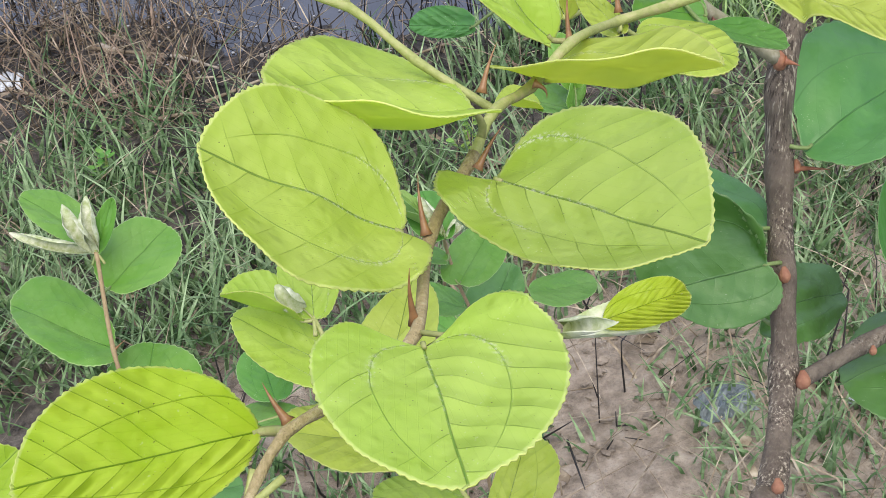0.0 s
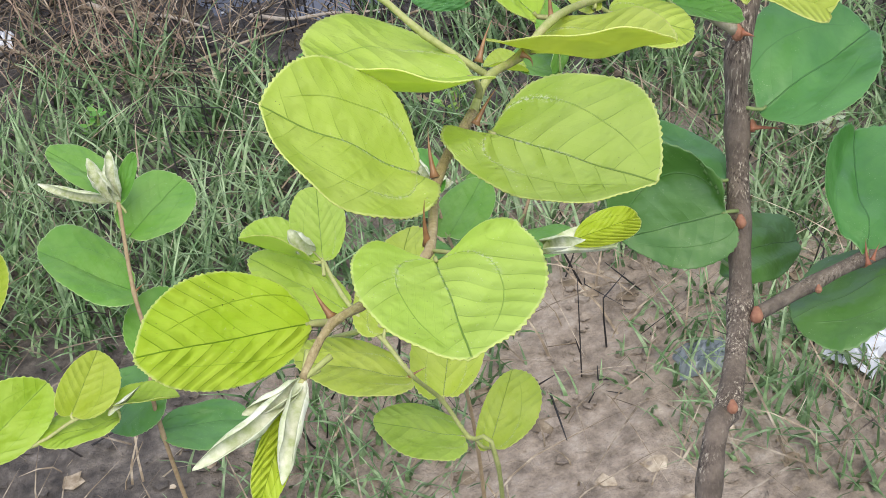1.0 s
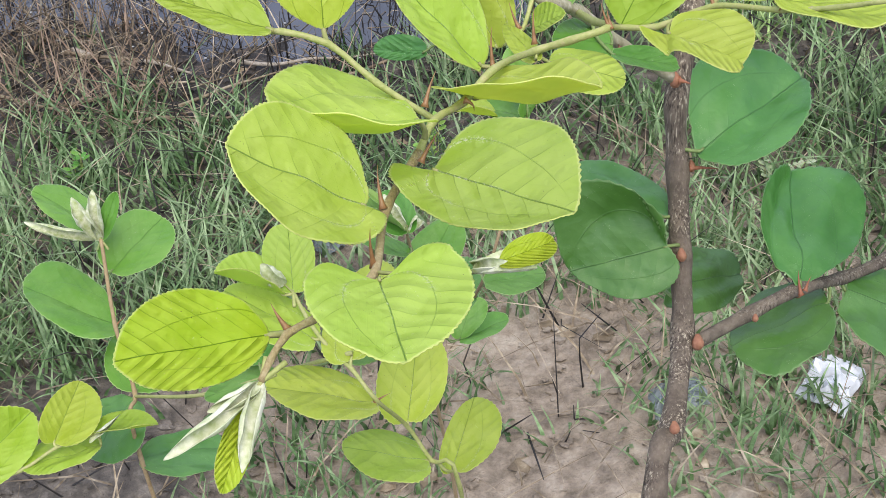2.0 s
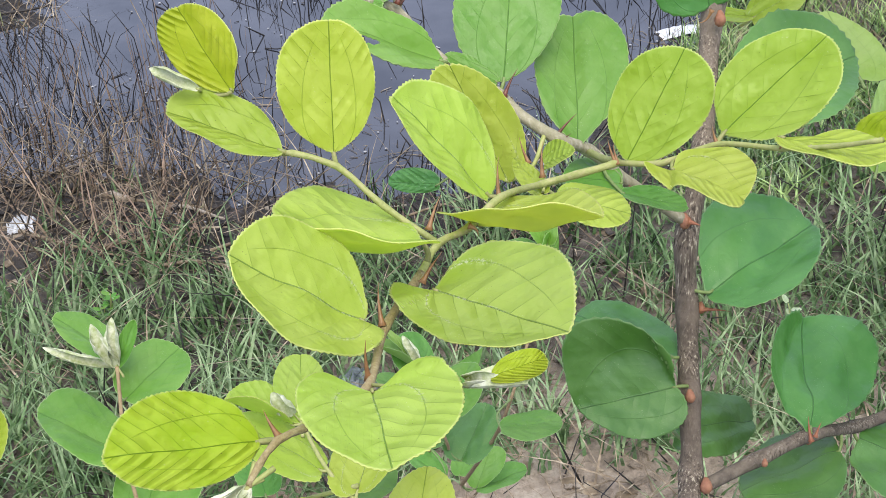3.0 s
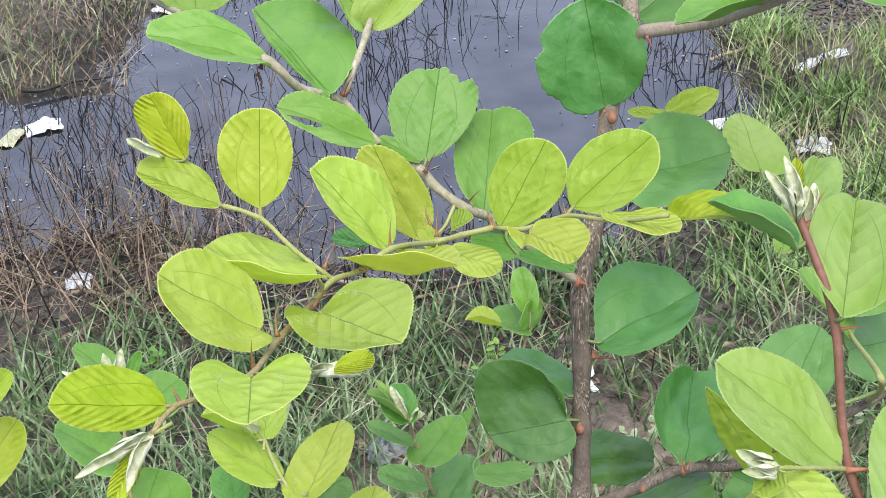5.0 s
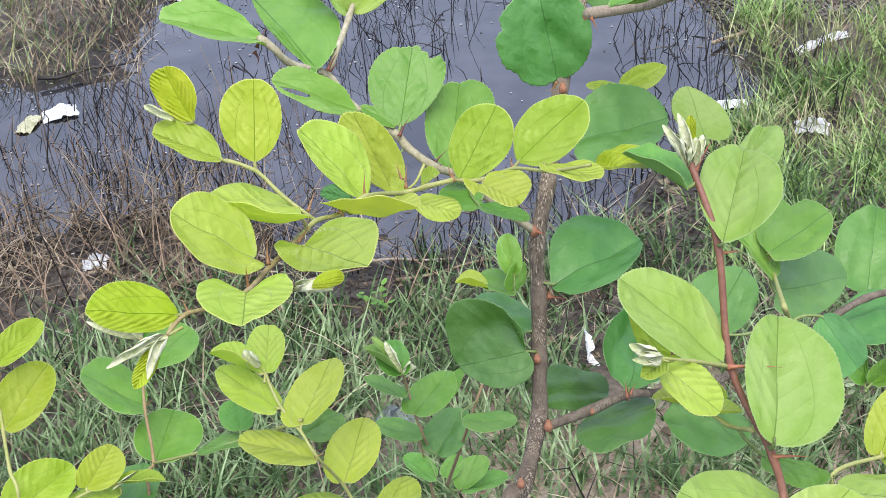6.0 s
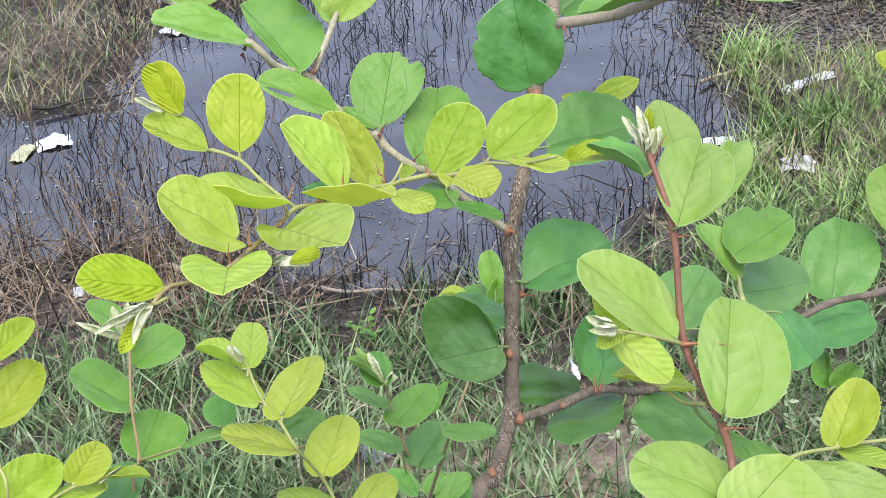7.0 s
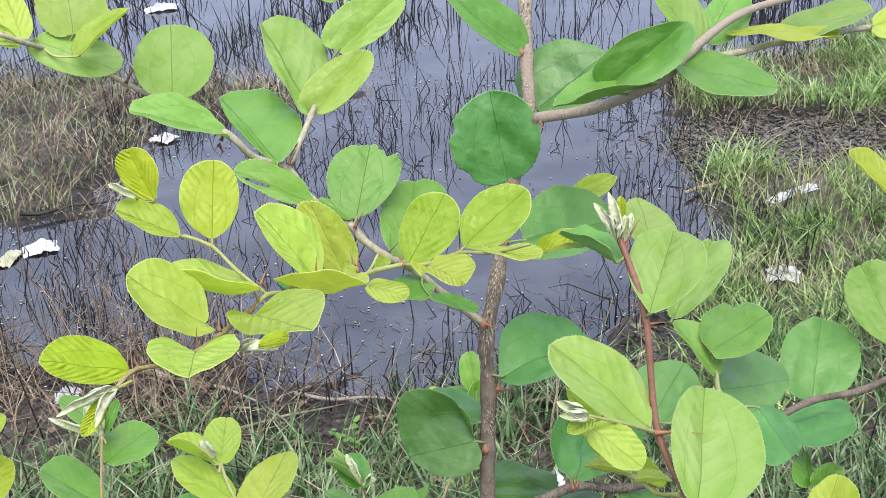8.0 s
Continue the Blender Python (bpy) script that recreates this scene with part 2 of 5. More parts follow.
bark = bark_material("bark", (0.20, 0.158, 0.12), (0.115, 0.09, 0.068), (0.52, 0.45, 0.34), 0.85)
bark_grey = bark_material("bark_grey", (0.29, 0.235, 0.175), (0.19, 0.15, 0.11), (0.46, 0.40, 0.32), 0.2, 0.3)
bark_side = bark_material("bark_side", (0.21, 0.17, 0.13), (0.10, 0.08, 0.062), (0.42, 0.38, 0.31), 0.5, 0.7)
bark_green = plain_material("bark_green", [(0.3, (0.19, 0.18, 0.10)), (0.52, (0.29, 0.265, 0.175)), (0.72, (0.50, 0.46, 0.37))], 600, 0.7, 0.5, 0.0006, (1, 1, 0.4))
twig_brown = plain_material("twig_brown", [(0.3, (0.17, 0.13, 0.055)), (0.5, (0.28, 0.22, 0.11)), (0.68, (0.40, 0.34, 0.20))], 900, 0.8, 0.8, 0.0005)
twig_green = plain_material("twig_green", [(0.3, (0.20, 0.225, 0.06)), (0.5, (0.28, 0.30, 0.10)), (0.68, (0.36, 0.32, 0.16))], 700, 0.6, 0.4, 0.0004)
stalk_green = plain_material("stalk_green", [(0.3, (0.10, 0.15, 0.04)), (0.7, (0.20, 0.25, 0.09))], 700, 0.6, 0.4, 0.0004)
stem_red = plain_material("stem_red", [(0.3, (0.115, 0.048, 0.032)), (0.6, (0.18, 0.08, 0.053)), (0.75, (0.27, 0.16, 0.105))], 500, 0.5, 0.3, 0.0004)
stem_brown = plain_material("stem_brown", [(0.3, (0.20, 0.13, 0.07)), (0.7, (0.34, 0.26, 0.14))], 500, 0.7, 0.4, 0.0005)
thorn_brown = plain_material("thorn_brown", [(0.3, (0.13, 0.055, 0.02)), (0.7, (0.32, 0.18, 0.075))], 500, 0.4, 0.2, 0.0002)
thorn_dark = plain_material("thorn_dark", [(0.3, (0.05, 0.02, 0.015)), (0.7, (0.22, 0.07, 0.045))], 500, 0.4, 0.2, 0.0002)
thorn_red = plain_material("thorn_red", [(0.3, (0.20, 0.065, 0.035)), (0.7, (0.36, 0.15, 0.08))], 500, 0.5, 0.3, 0.0003)
scar = plain_material("leaf_scar", [(0.3, (0.19, 0.07, 0.04)), (0.7, (0.40, 0.20, 0.115))], 400, 0.7, 0.5, 0.0005)


# ---- building helpers ----
origin = {}


def thing(name, place, label, category, group="", kind=""):
    ob = new(name)
    ob.empty_display_size = 0.05
    ob.location = place
    origin[ob] = Vector(place)
    return tagged(ob, label, category, group, kind)


def part(name, mesh, parent, place=(0, 0, 0), label=""):
    """Links a mesh given in world metres as one part of its thing."""
    place = Vector(place)
    mesh.transform(Matrix.Translation(-place))
    ob = new(name, mesh)
    ob.parent = parent
    ob.location = place - origin[parent]
    origin[ob] = place
    return tagged(ob, label)


def spline(points, step):
    """Catmull-Rom curve through the points."""
    p = [Vector(q) for q in points]
    p = [p[0] * 2 - p[1]] + p + [p[-1] * 2 - p[-2]]
    out = []
    for i in range(1, len(p) - 2):
        n = max(2, int((p[i + 1] - p[i]).length / step))
        for k in range(n):
            t = k / n
            out.append(0.5 * ((2 * p[i]) + (p[i + 1] - p[i - 1]) * t + (2 * p[i - 1] - 5 * p[i] + 4 * p[i + 1] - p[i + 2]) * t * t
                              + (3 * p[i] - 3 * p[i + 1] + p[i + 2] - p[i - 1]) * t ** 3))
    out.append(p[-2])
    return out


def tube_data(path, radii, sides, verts, faces):
    """Adds a closed tube to lists of vertices and faces."""
    start = len(verts)
    up = Vector((0.3, 0.2, 1)).normalized()
    for i, (c, r) in enumerate(zip(path, radii)):
        d = (path[min(i + 1, len(path) - 1)] - path[max(i - 1, 0)]).normalized()
        x = d.cross(up)
        x = x.normalized() if x.length > 1e-4 else Vector((1, 0, 0))
        y = d.cross(x)
        for k in range(sides):
            w = 2 * math.pi * k / sides
            verts.append(c + (x * math.cos(w) + y * math.sin(w)) * r)
    for i in range(len(path) - 1):
        for k in range(sides):
            a, b = start + i * sides + k, start + i * sides + (k + 1) % sides
            faces.append((a, b, b + sides, a + sides))
    faces.append(tuple(range(start + sides - 1, start - 1, -1)))
    faces.append(tuple(range(start + (len(path) - 1) * sides, start + len(path) * sides)))


def mesh_of(name, verts, faces, mats, index=None, smooth=True):
    me = bpy.data.meshes.new(name)
    me.from_pydata([tuple(v) for v in verts], [], faces)
    for m in mats:
        me.materials.append(m)
    if index is not None:
        me.polygons.foreach_set("material_index", index)
    me.polygons.foreach_set("use_smooth", [smooth] * len(me.polygons))
    me.update()
    return me


paths = {}


def stem(parent, name, points, r0, r1, mat, label=""):
    """A tapered stem with swollen nodes."""
    path = spline(points, 0.004)
    n = len(path)
    radii = []
    for i in range(n):
        r = r0 + (r1 - r0) * (i / (n - 1)) ** 0.8
        near = min((path[i] - Vector(q)).length for q in points[1:])
        r *= 1 + 0.22 * math.exp(-(near / (1.6 * r + 0.0005)) ** 2) + 0.05 * noise.noise(path[i] * 160)
        radii.append(r)
    verts, faces = [], []
    tube_data(path, radii, 10, verts, faces)
    ob = part(name, mesh_of(name, verts, faces, [mat]), parent, path[0], label)
    paths[ob] = path
    return ob


def thorn(parent, base, tip, r, mat, hook=0):
    """A slim thorn, straight or hooked, with a swollen foot."""
    b, t = Vector(base), Vector(tip)
    side = (t - b).cross(Vector((0, 1, 0))).normalized() * (t - b).length * (0.35 if hook else 0.05)
    path, radii = [], []
    for i in range(9):
        k = i / 8
        path.append(b.lerp(t, k) + side * math.sin(k * math.pi * 0.8))
        radii.append(r * (0.6 * (1 - k) ** 1.2 + 0.03 + 0.35 * math.exp(-k * 16)))
    verts, faces = [], []
    tube_data(path, radii, 8, verts, faces)
    return part("thorn", mesh_of("thorn", verts, faces, [mat]), parent, base)


leaf_count = 0


def leaf(parent, base, tip, left, right, kind, aw=0.5, lobes=(0.04, 0.04), fold=0.0, roll=0, detail=1, sag=0.0, bites=(), notch=0.25, stalk=True, cups=(0.0, 0.0), holes=()):
    """One leaf with an upper face, a felted back, a toothed rim and its stalk. The upper face looks along axis x (right - left).
    cups bend each half up beyond its side vein; holes are eaten out at (along, across, half length, half width)."""
    global leaf_count
    leaf_count += 1
    rng = random.Random(leaf_count)
    base, tip, left, right = Vector(base), Vector(tip), Vector(left), Vector(right)
    axis = tip - base
    size = axis.length
    up = axis.cross(right - left).normalized()
    foot = base + axis * aw
    sides = (left - foot, right - foot)
    half = 0.5 * (sides[0].length + sides[1].length)
    if roll:
        half = (right - left).length * (0.5 if roll == 1 else 0.5)
    rings, seg = (24, 168) if detail == 2 else (16, 84)
    if roll:
        rings, seg = 8, 40
    curl, wav, seed = rng.uniform(0.0, 0.05), rng.uniform(0.022, 0.042) * (1.7 if kind in ("dark", "darkm") else 1.0), rng.uniform(0, 50)
    pleat = {"tender": 0.0036, "bud": 0.006}.get(kind, 0.0018)
    veins = VEINS[kind]

    def place(a, b):
        f = base + axis * a + up * (size * curl * (0.25 - (min(max(a, 0), 1) - 0.5) ** 2) - sag * math.sin(math.pi * min(max(a, 0), 1)) * (1 - abs(b)))
        f += up * size * 0.16 * max(0.0, -a)
        ab = abs(b)
        if roll:
            w = b * (2.5 if roll == 1 else 2.3 - 1.9 * a)
            s = (right - left).normalized()
            rad = half * math.sin(math.pi * (0.12 + 0.82 * min(max(a, 0), 1))) ** 0.8
            return f + (s * math.sin(w) + up * (1 - math.cos(w))) * rad * (1 + 0.3 * noise.noise(Vector((a * 5 + seed, b * 2, seed)))) + up * size * 0.10 * math.sin(math.pi * a)
        p = f + sides[1 if b > 0 else 0] * ab + up * (fold * half * b * b)
        ac = min(max(a, 0.0), 1.0)
        out = ab - 1.12 * ac ** 0.38 * (1 - ac) ** 0.72
        p += up * (half * cups[1 if b > 0 else 0] * (0.5 * (out + math.sqrt(out * out + 0.0008)) - 0.007))
        bulge = min(1.0, 5 * ab) * (1 - 0.75 * ab)
        swell = 0.45 + 1.1 * abs(noise.noise(Vector((a * 4 + seed, b * 3, 1.5))))
        run = (a + (0.37 / veins if b > 0 else 0.0) - 0.36 * ab - 0.12 * ab * ab) * veins
        p += up * size * (pleat * bulge * swell * abs(math.sin(math.pi * run)) + 0.045 * ab * (1 - ab))
        p += up * size * wav * noise.noise(Vector((a * 3.1 + seed, b * 2.3, seed)))
        return p + up * size * 0.012 * ab ** 3 * math.sin(9 * a + seed)

    top, uv, faces, idx = [], [], [], []
    pa, pb = 0.9 * aw, 0.0
    top.append(place(pa, pb))
    uv.append((pa, pb))
    for j in range(1, rings + 1):
        rho = (j / (rings - 1)) ** 0.85 * 0.975 if j < rings else 1.0
        for k in range(seg):
            th = 2 * math.pi * k / seg
            c, s = math.cos(th), math.sin(th)
            lobe = lobes[1 if s > 0 else 0]
            ob_ = math.copysign(abs(s) ** (0.72 if lobe > 0.15 and c < 0 else 0.95), s)
            if c > 0:
                oa = aw + (1 - aw) * c ** 0.97 + (0.014 * (c - 0.9) / 0.1 if c > 0.9 else 0.0)
            else:
                oa = aw - (aw + lobe) * abs(c) ** 0.97 + lobe * math.exp(-(s / notch) ** 2)
            cut = 1.0
            deg = math.degrees(th if th < math.pi else th - 2 * math.pi)
            for at, wide, deep in bites:
                off = abs((deg - at + 180) % 360 - 180) / wide
                if off < 1:
                    cut -= deep * (1 - off ** 2) * (1.0 + 0.35 * math.sin(deg * 1.3))
            if j == rings and not roll:
                cut *= 1 + (0.024 if k % 2 else -0.006) * (0.8 if detail == 2 else 1.0) * (0.4 + 1.2 * abs(noise.noise(Vector((th * 3, seed, 0))))) + rng.uniform(-0.004, 0.004)
            a = pa + (oa - pa) * rho * cut
            b = ob_ * rho * cut
            top.append(place(a, b))
            uv.append((a, b))
    thick = 0.00028
    n = len(top)
    low = [v - up * thick for v in top]
    if roll:
        s = (right - left).normalized()
        low = [v - (up + s * (0.6 if q[1] > 0 else -0.6)) * thick for v, q in zip(top, uv)]
    verts = top + low
    uv = uv + uv

    def put(f, m):
        for ha, hb, la, lb in holes:
            q = [uv[v] for v in f]
            ca, cb = sum(v[0] for v in q) / len(q), sum(v[1] for v in q) / len(q)
            if ((ca - ha) / la) ** 2 + ((cb - hb) / lb) ** 2 < 1 + 0.3 * math.sin(9 * ca + 14 * cb):
                return
        faces.append(f)
        idx.append(m)

    for k in range(seg):
        k2 = (k + 1) % seg
        put((0, 1 + k2, 1 + k), 0)
        put((n, n + 1 + k, n + 1 + k2), 1)
        for j in range(rings - 1):
            p, q = 1 + j * seg, 1 + (j + 1) * seg
            put((p + k, p + k2, q + k2, q + k), 0)
            put((n + p + k2, n + p + k, n + q + k, n + q + k2), 1)
        q = 1 + (rings - 1) * seg
        put((q + k, q + k2, n + q + k2, n + q + k), 2)
    # stalk to the nearest place on the stem
    best = (1e9, None, None)
    for ob, path in paths.items():
        c = min(path, key=lambda q: (q - base).length)
        gap = (c - base).length + (0.0 if ob == parent else 0.002)
        best = min(best, (gap, ob.name, (ob, c)), key=lambda q: q[0])
    if best[0] < 0.05 and stalk:
        parent, near = best[2]
    else:
        near = base
        parent = best[2][0] if best[0] < 0.05 else parent
    if not 0.0005 < (near - base).length < 0.045:
        near = base - axis.normalized() * min(0.006, 0.3 * size)
    bend = (base + near) / 2 - axis.normalized() * 0.15 * (near - base).length
    line = spline([near, bend, base, base + axis * 0.04], 0.002)
    r = min(0.00065, 0.016 * size + 0.00015)
    if not stalk:
        line = [base - axis * 0.01, base, base + axis * 0.03]
        r *= 0.6
    start = len(faces)
    tube_data(line, [r * (1.25 - 0.5 * i / len(line)) for i in range(len(line))], 6, verts, faces)
    idx += [3] * (len(faces) - start)
    uv += [(0.2, 0.2)] * (len(verts) - len(uv))
    young = kind in ("young", "lime", "yellow", "tender")
    if kind == "bud":
        mats = [bud_felt, bud_felt, bud_felt, twig_green]
    elif young:
        mats = [LEAF[kind], felt if kind == "tender" else felt_young, rim, twig_green]
    else:
        mats = [LEAF[kind], felt_green, rim_green, stalk_green]
    me = mesh_of("leaf", verts, faces, mats, idx)
    layer = me.uv_layers.new(name="leaf")
    loops = np.empty(len(me.loops), dtype=np.int32)
    me.loops.foreach_get("vertex_index", loops)
    layer.data.foreach_set("uv", np.array(uv, dtype=np.float32)[loops].ravel())
    margin = np.zeros((len(verts), 2), dtype=np.float32)
    ring = np.maximum(0, (np.arange(n) - 1) // seg + 1) / rings
    margin[:n, 0] = margin[n:2 * n, 0] = ring
    me.uv_layers.new(name="margin").data.foreach_set("uv", margin[loops].ravel())
    label = {"bud": "folded young leaf felted white", "tender": "unfolding bright yellow leaf with deep veins"}.get(kind, "")
    return part("leaf", me, parent, base, label)


# ---- ground and pool ----
def bank(x, y):
    """Above zero on land, below in the pool, in rough metres."""
    n1 = noise.noise(Vector((x * 1.7, y * 1.7, 3.1)))
    n2 = noise.noise(Vector((x * 5.0, y * 5.0, 7.7)))
    wob = 0.16 * n1 + 0.06 * n2
    shore = 2.32 + 0.18 * max(0.0, min(1.0, (-0.35 - x) / 0.4)) + 0.55 * max(0.0, min(1.0, (x - 0.35) / 0.5))
    near = shore - y
    east = min(x - 0.90 - 0.12 * max(0.0, y - 3.4), (4.55 + 0.25 * (x - 1) - y)) if y > 2 else -1
    west = min(-1.03 - x, y - 3.35, 4.75 - y)
    spit = 0.28 - math.hypot((x + 0.72) * 0.7, (y - 4.45) * 1.3)
    tuft = 0.10 - math.hypot(x + 0.25, (y - 4.42) * 1.4)
    far = y - 9.5
    return max(near, east, west, spit, tuft, far, -x - 7, x - 7) + wob


def trampled(x, y):
    """Bare trampled mud on the far bank, 1 at its middle."""
    return max(0.0, 1 - math.hypot((x - 1.32) / 0.62, (y - 3.72) / 0.38))


def ground_z(x, y):
    s = bank(x, y)
    h = 0.035 * math.tanh(s * 3.5) - 0.002
    h += 0.010 * noise.noise(Vector((x * 9, y * 9, 0))) + 0.006 * noise.noise(Vector((x * 26, y * 26, 2))) + 0.003 * noise.noise(Vector((x * 70, y * 70, 4)))
    h -= 0.032 * min(1.0, 2.2 * trampled(x, y))
    return h if s > -1.5 else min(h, -0.02)


def axis_steps(lo, hi, fine, reach):
    mid = list(np.arange(lo, hi + 1e-6, fine))
    out_hi, out_lo, d = [hi], [lo], fine
    while out_hi[-1] < reach:
        d *= 1.45
        out_hi.append(out_hi[-1] + d)
        out_lo.append(out_lo[-1] - d)
    return out_lo[:0:-1] + mid + out_hi[1:]


gx, gy = axis_steps(-2.2, 2.2, 0.022, 1500), axis_steps(0.6, 6.2, 0.024, 1500)
gv = [(x, y, ground_z(x, y) if abs(x) < 12 and abs(y) < 16 else 0.02) for y in gy for x in gx]
gw = len(gx)
gf = [(j * gw + i, j * gw + i + 1, (j + 1) * gw + i + 1, (j + 1) * gw + i) for j in range(len(gy) - 1) for i in range(gw - 1)]
mud = plain_material("mud", [(0.36, (0.006, 0.005, 0.005)), (0.47, (0.03, 0.025, 0.021)), (0.57, (0.09, 0.074, 0.060)), (0.70, (0.26, 0.225, 0.19))], 26, 0.62, 0.9, 0.012, spec=0.4, scale2=2.2)
m, n, l = material("bank_soil")
g = Nodes(m)
gc = g.coords("Object")
sep = n.new("ShaderNodeSeparateXYZ")
l.new(gc, sep.inputs[0])
grain = g.math("ADD", g.math("MULTIPLY", g.noise(30.0, 6.0, 0.65, gc), 0.6), g.math("MULTIPLY", g.noise(2.2, 3.0, 0.5, gc), 0.4))
wet = g.ramp(grain, [(0.36, (0.006, 0.005, 0.005)), (0.46, (0.030, 0.026, 0.022)), (0.56, (0.085, 0.072, 0.058)), (0.70, (0.25, 0.215, 0.175))])
dry = g.ramp(grain, [(0.36, (0.15, 0.118, 0.084)), (0.5, (0.34, 0.275, 0.205)), (0.66, (0.53, 0.455, 0.36))])
dx = g.math("SUBTRACT", sep.outputs[0], 0.35)
dy = g.math("SUBTRACT", sep.outputs[1], 0.95)
far = g.math("SQRT", g.math("ADD", g.math("MULTIPLY", dx, dx), g.math("MULTIPLY", dy, dy)))
far = g.math("ADD", far, g.math("MULTIPLY", g.noise(3.5, 4.0, 0.6, gc), 0.8))
dryness = g.span(far, 0.9, 1.3, 0.95, 0.08)
p = n["Principled BSDF"]
soaked = g.span(g.math("ADD", sep.outputs[2], g.math("MULTIPLY", g.noise(6.0, 4.0, 0.6, gc), 0.03)), 0.02, 0.046, 1.0, 0.0)
soaked = g.math("MULTIPLY", soaked, g.math("SUBTRACT", 1.0, dryness))
earth = g.mix(dryness, wet, dry)
l.new(g.mix(soaked, earth, g.mix(1.0, earth, (0.32, 0.30, 0.29), "MULTIPLY")), p.inputs["Base Color"])
l.new(g.math("SUBTRACT", g.span(dryness, 0.0, 1.0, 0.6, 0.9), g.math("MULTIPLY", soaked, 0.25)), p.inputs["Roughness"])
l.new(g.bump(g.noise(48.0, 6.0, 0.7, gc), 1.0, 0.02), p.inputs["Normal"])
p.inputs["Specular IOR Level"].default_value = 0.42
bank_soil = m
ground = tagged(new("ground", mesh_of("ground", gv, gf, [bank_soil])), "wet brown mud bank with grass beside a pool", "ground", kind="structure")

m, n, l = material("pool_water")
g = Nodes(m)
p = n["Principled BSDF"]
wc = g.coords("Object")
l.new(g.ramp(g.noise(3.0, 4.0, 0.6, wc), [(0.40, (0.006, 0.006, 0.007)), (0.66, (0.045, 0.046, 0.052))]), p.inputs["Base Color"])
scum = g.span(g.noise(45.0, 4.0, 0.7, wc), 0.58, 0.72)
l.new(g.math("ADD", g.math("MULTIPLY", scum, 0.16), 0.015), p.inputs["Roughness"])
p.inputs["IOR"].default_value = 1.85
l.new(g.bump(g.noise(11.0, 3.0, 0.5, wc), 0.06, 0.01), p.inputs["Normal"])
wv = [(-8, 1.6, 0), (8, 1.6, 0), (8, 10.5, 0), (-8, 10.5, 0)]
tagged(new("water", mesh_of("water", wv, [(0, 1, 2, 3)], [m])), "still dark pool water reflecting a pale sky", "water", kind="structure")


# ---- grass, straw and dead stems ----
def blades(name, places, mat, length, width, lean, label, category, seg=3):
    """Many single blades in one mesh."""
    verts, faces = [], []
    rng = random.Random(hash(len(name)) % 97 + len(places))
    for x, y, s in places:
        z = max(ground_z(x, y), -0.01) - 0.004
        h = length * s * rng.uniform(0.5, 1.25)
        w = width * rng.uniform(0.6, 1.3)
        t = rng.uniform(0, 2 * math.pi)
        d = Vector((math.cos(t), math.sin(t), 0))
        q = Vector((-d.y, d.x, 0)) if rng.random() < 0.3 else Vector((1, rng.uniform(-0.5, 0.5), 0)).normalized()
        ln = lean * rng.uniform(0.2, 1.5)
        droop = rng.uniform(0.0, 1.0) * lean
        st = len(verts)
        for i in range(seg + 1):
            k = i / seg
            c = Vector((x, y, z)) + d * (h * ln * k ** 1.7) + Vector((0, 0, h * (k - 0.35 * droop * k * k)))
            r = w * (1 - k ** 1.6) * 0.5 + 0.0002
            verts += [c - q * r, c + q * r]
        for i in range(seg):
            a = st + 2 * i
            faces.append((a, a + 1, a + 3, a + 2))
    ob = new(name, mesh_of(name, verts, faces, [mat]))
    return tagged(ob, label, category, kind="stuff")


def sow(count, x0, x1, y0, y1, seed, accept):
    rng = random.Random(seed)
    out = []
    for _ in range(count):
        x, y = rng.uniform(x0, x1), rng.uniform(y0, y1)
        s = accept(x, y, rng)
        if s:
            out.append((x, y, s))
    return out


def clump(x, y, f, o):
    return noise.noise(Vector((x * f, y * f, o)))


litter_spots = [(-0.86, 2.28, 0.05), (1.00, 2.74, 0.09), (1.15, 3.33, 0.14), (-0.117, 1.575, 0.06), (0.305, 1.76, 0.03)]


def green_spot(x, y, rng):
    if bank(x, y) < 0.06:
        return 0
    c = clump(x, y, 2.3, 11) + 0.5 * clump(x, y, 7, 5)
    want = 0.72 + 1.25 * c
    if y < 1.3:
        want -= 0.45
    if x < -0.45 and y > 1.9:
        want -= 0.75 if y < 3 else -0.15
    elif x < 0.7 and y > 1.9:
        want -= (0.75 + 2.5 * (y - 1.9)) * (1.0 if x < -0.1 else 0.4)
    for lx, ly, lr in litter_spots:
        if abs(x - lx) < lr and -2.2 * lr < y - ly < 0.6 * lr:
            return 0
    if x > 0.8 and y > 2.2:
        want = 0.75 + 1.5 * c - 3.0 * trampled(x, y)
    if y > 4.1:
        want -= 0.15 if x > 0.8 else -0.2
    return (0.8 + 0.5 * c) if rng.random() < want else 0


def dry_spot(x, y, rng):
    s = bank(x, y)
    if s < -0.03 or math.hypot(x + 0.86, 0.6 * (y - 2.23)) < 0.06:
        return 0
    want = 0.18
    if x < -0.4 and y > 2.0:
        want = 0.6 if y < 3 else 0.28
    if s < 0.35:
        want += 0.3
    if -0.45 < x < 0.7 and 2.0 < y < 3:
        want = 0.10
    if x > 0.8 and y > 2.2:
        want += -0.04 - 0.5 * clump(x, y, 2.3, 11) - 0.25 * trampled(x, y)
    return (0.9 + 0.5 * clump(x, y, 4, 2)) if rng.random() < want else 0


def reed_spot(x, y, rng):
    s = bank(x, y)
    if s > 0.22:
        return 0
    c = clump(x, y, 1.6, 21) + 0.5 * clump(x, y, 6, 8)
    return 1.0 if rng.random() < 0.32 + 1.5 * c else 0


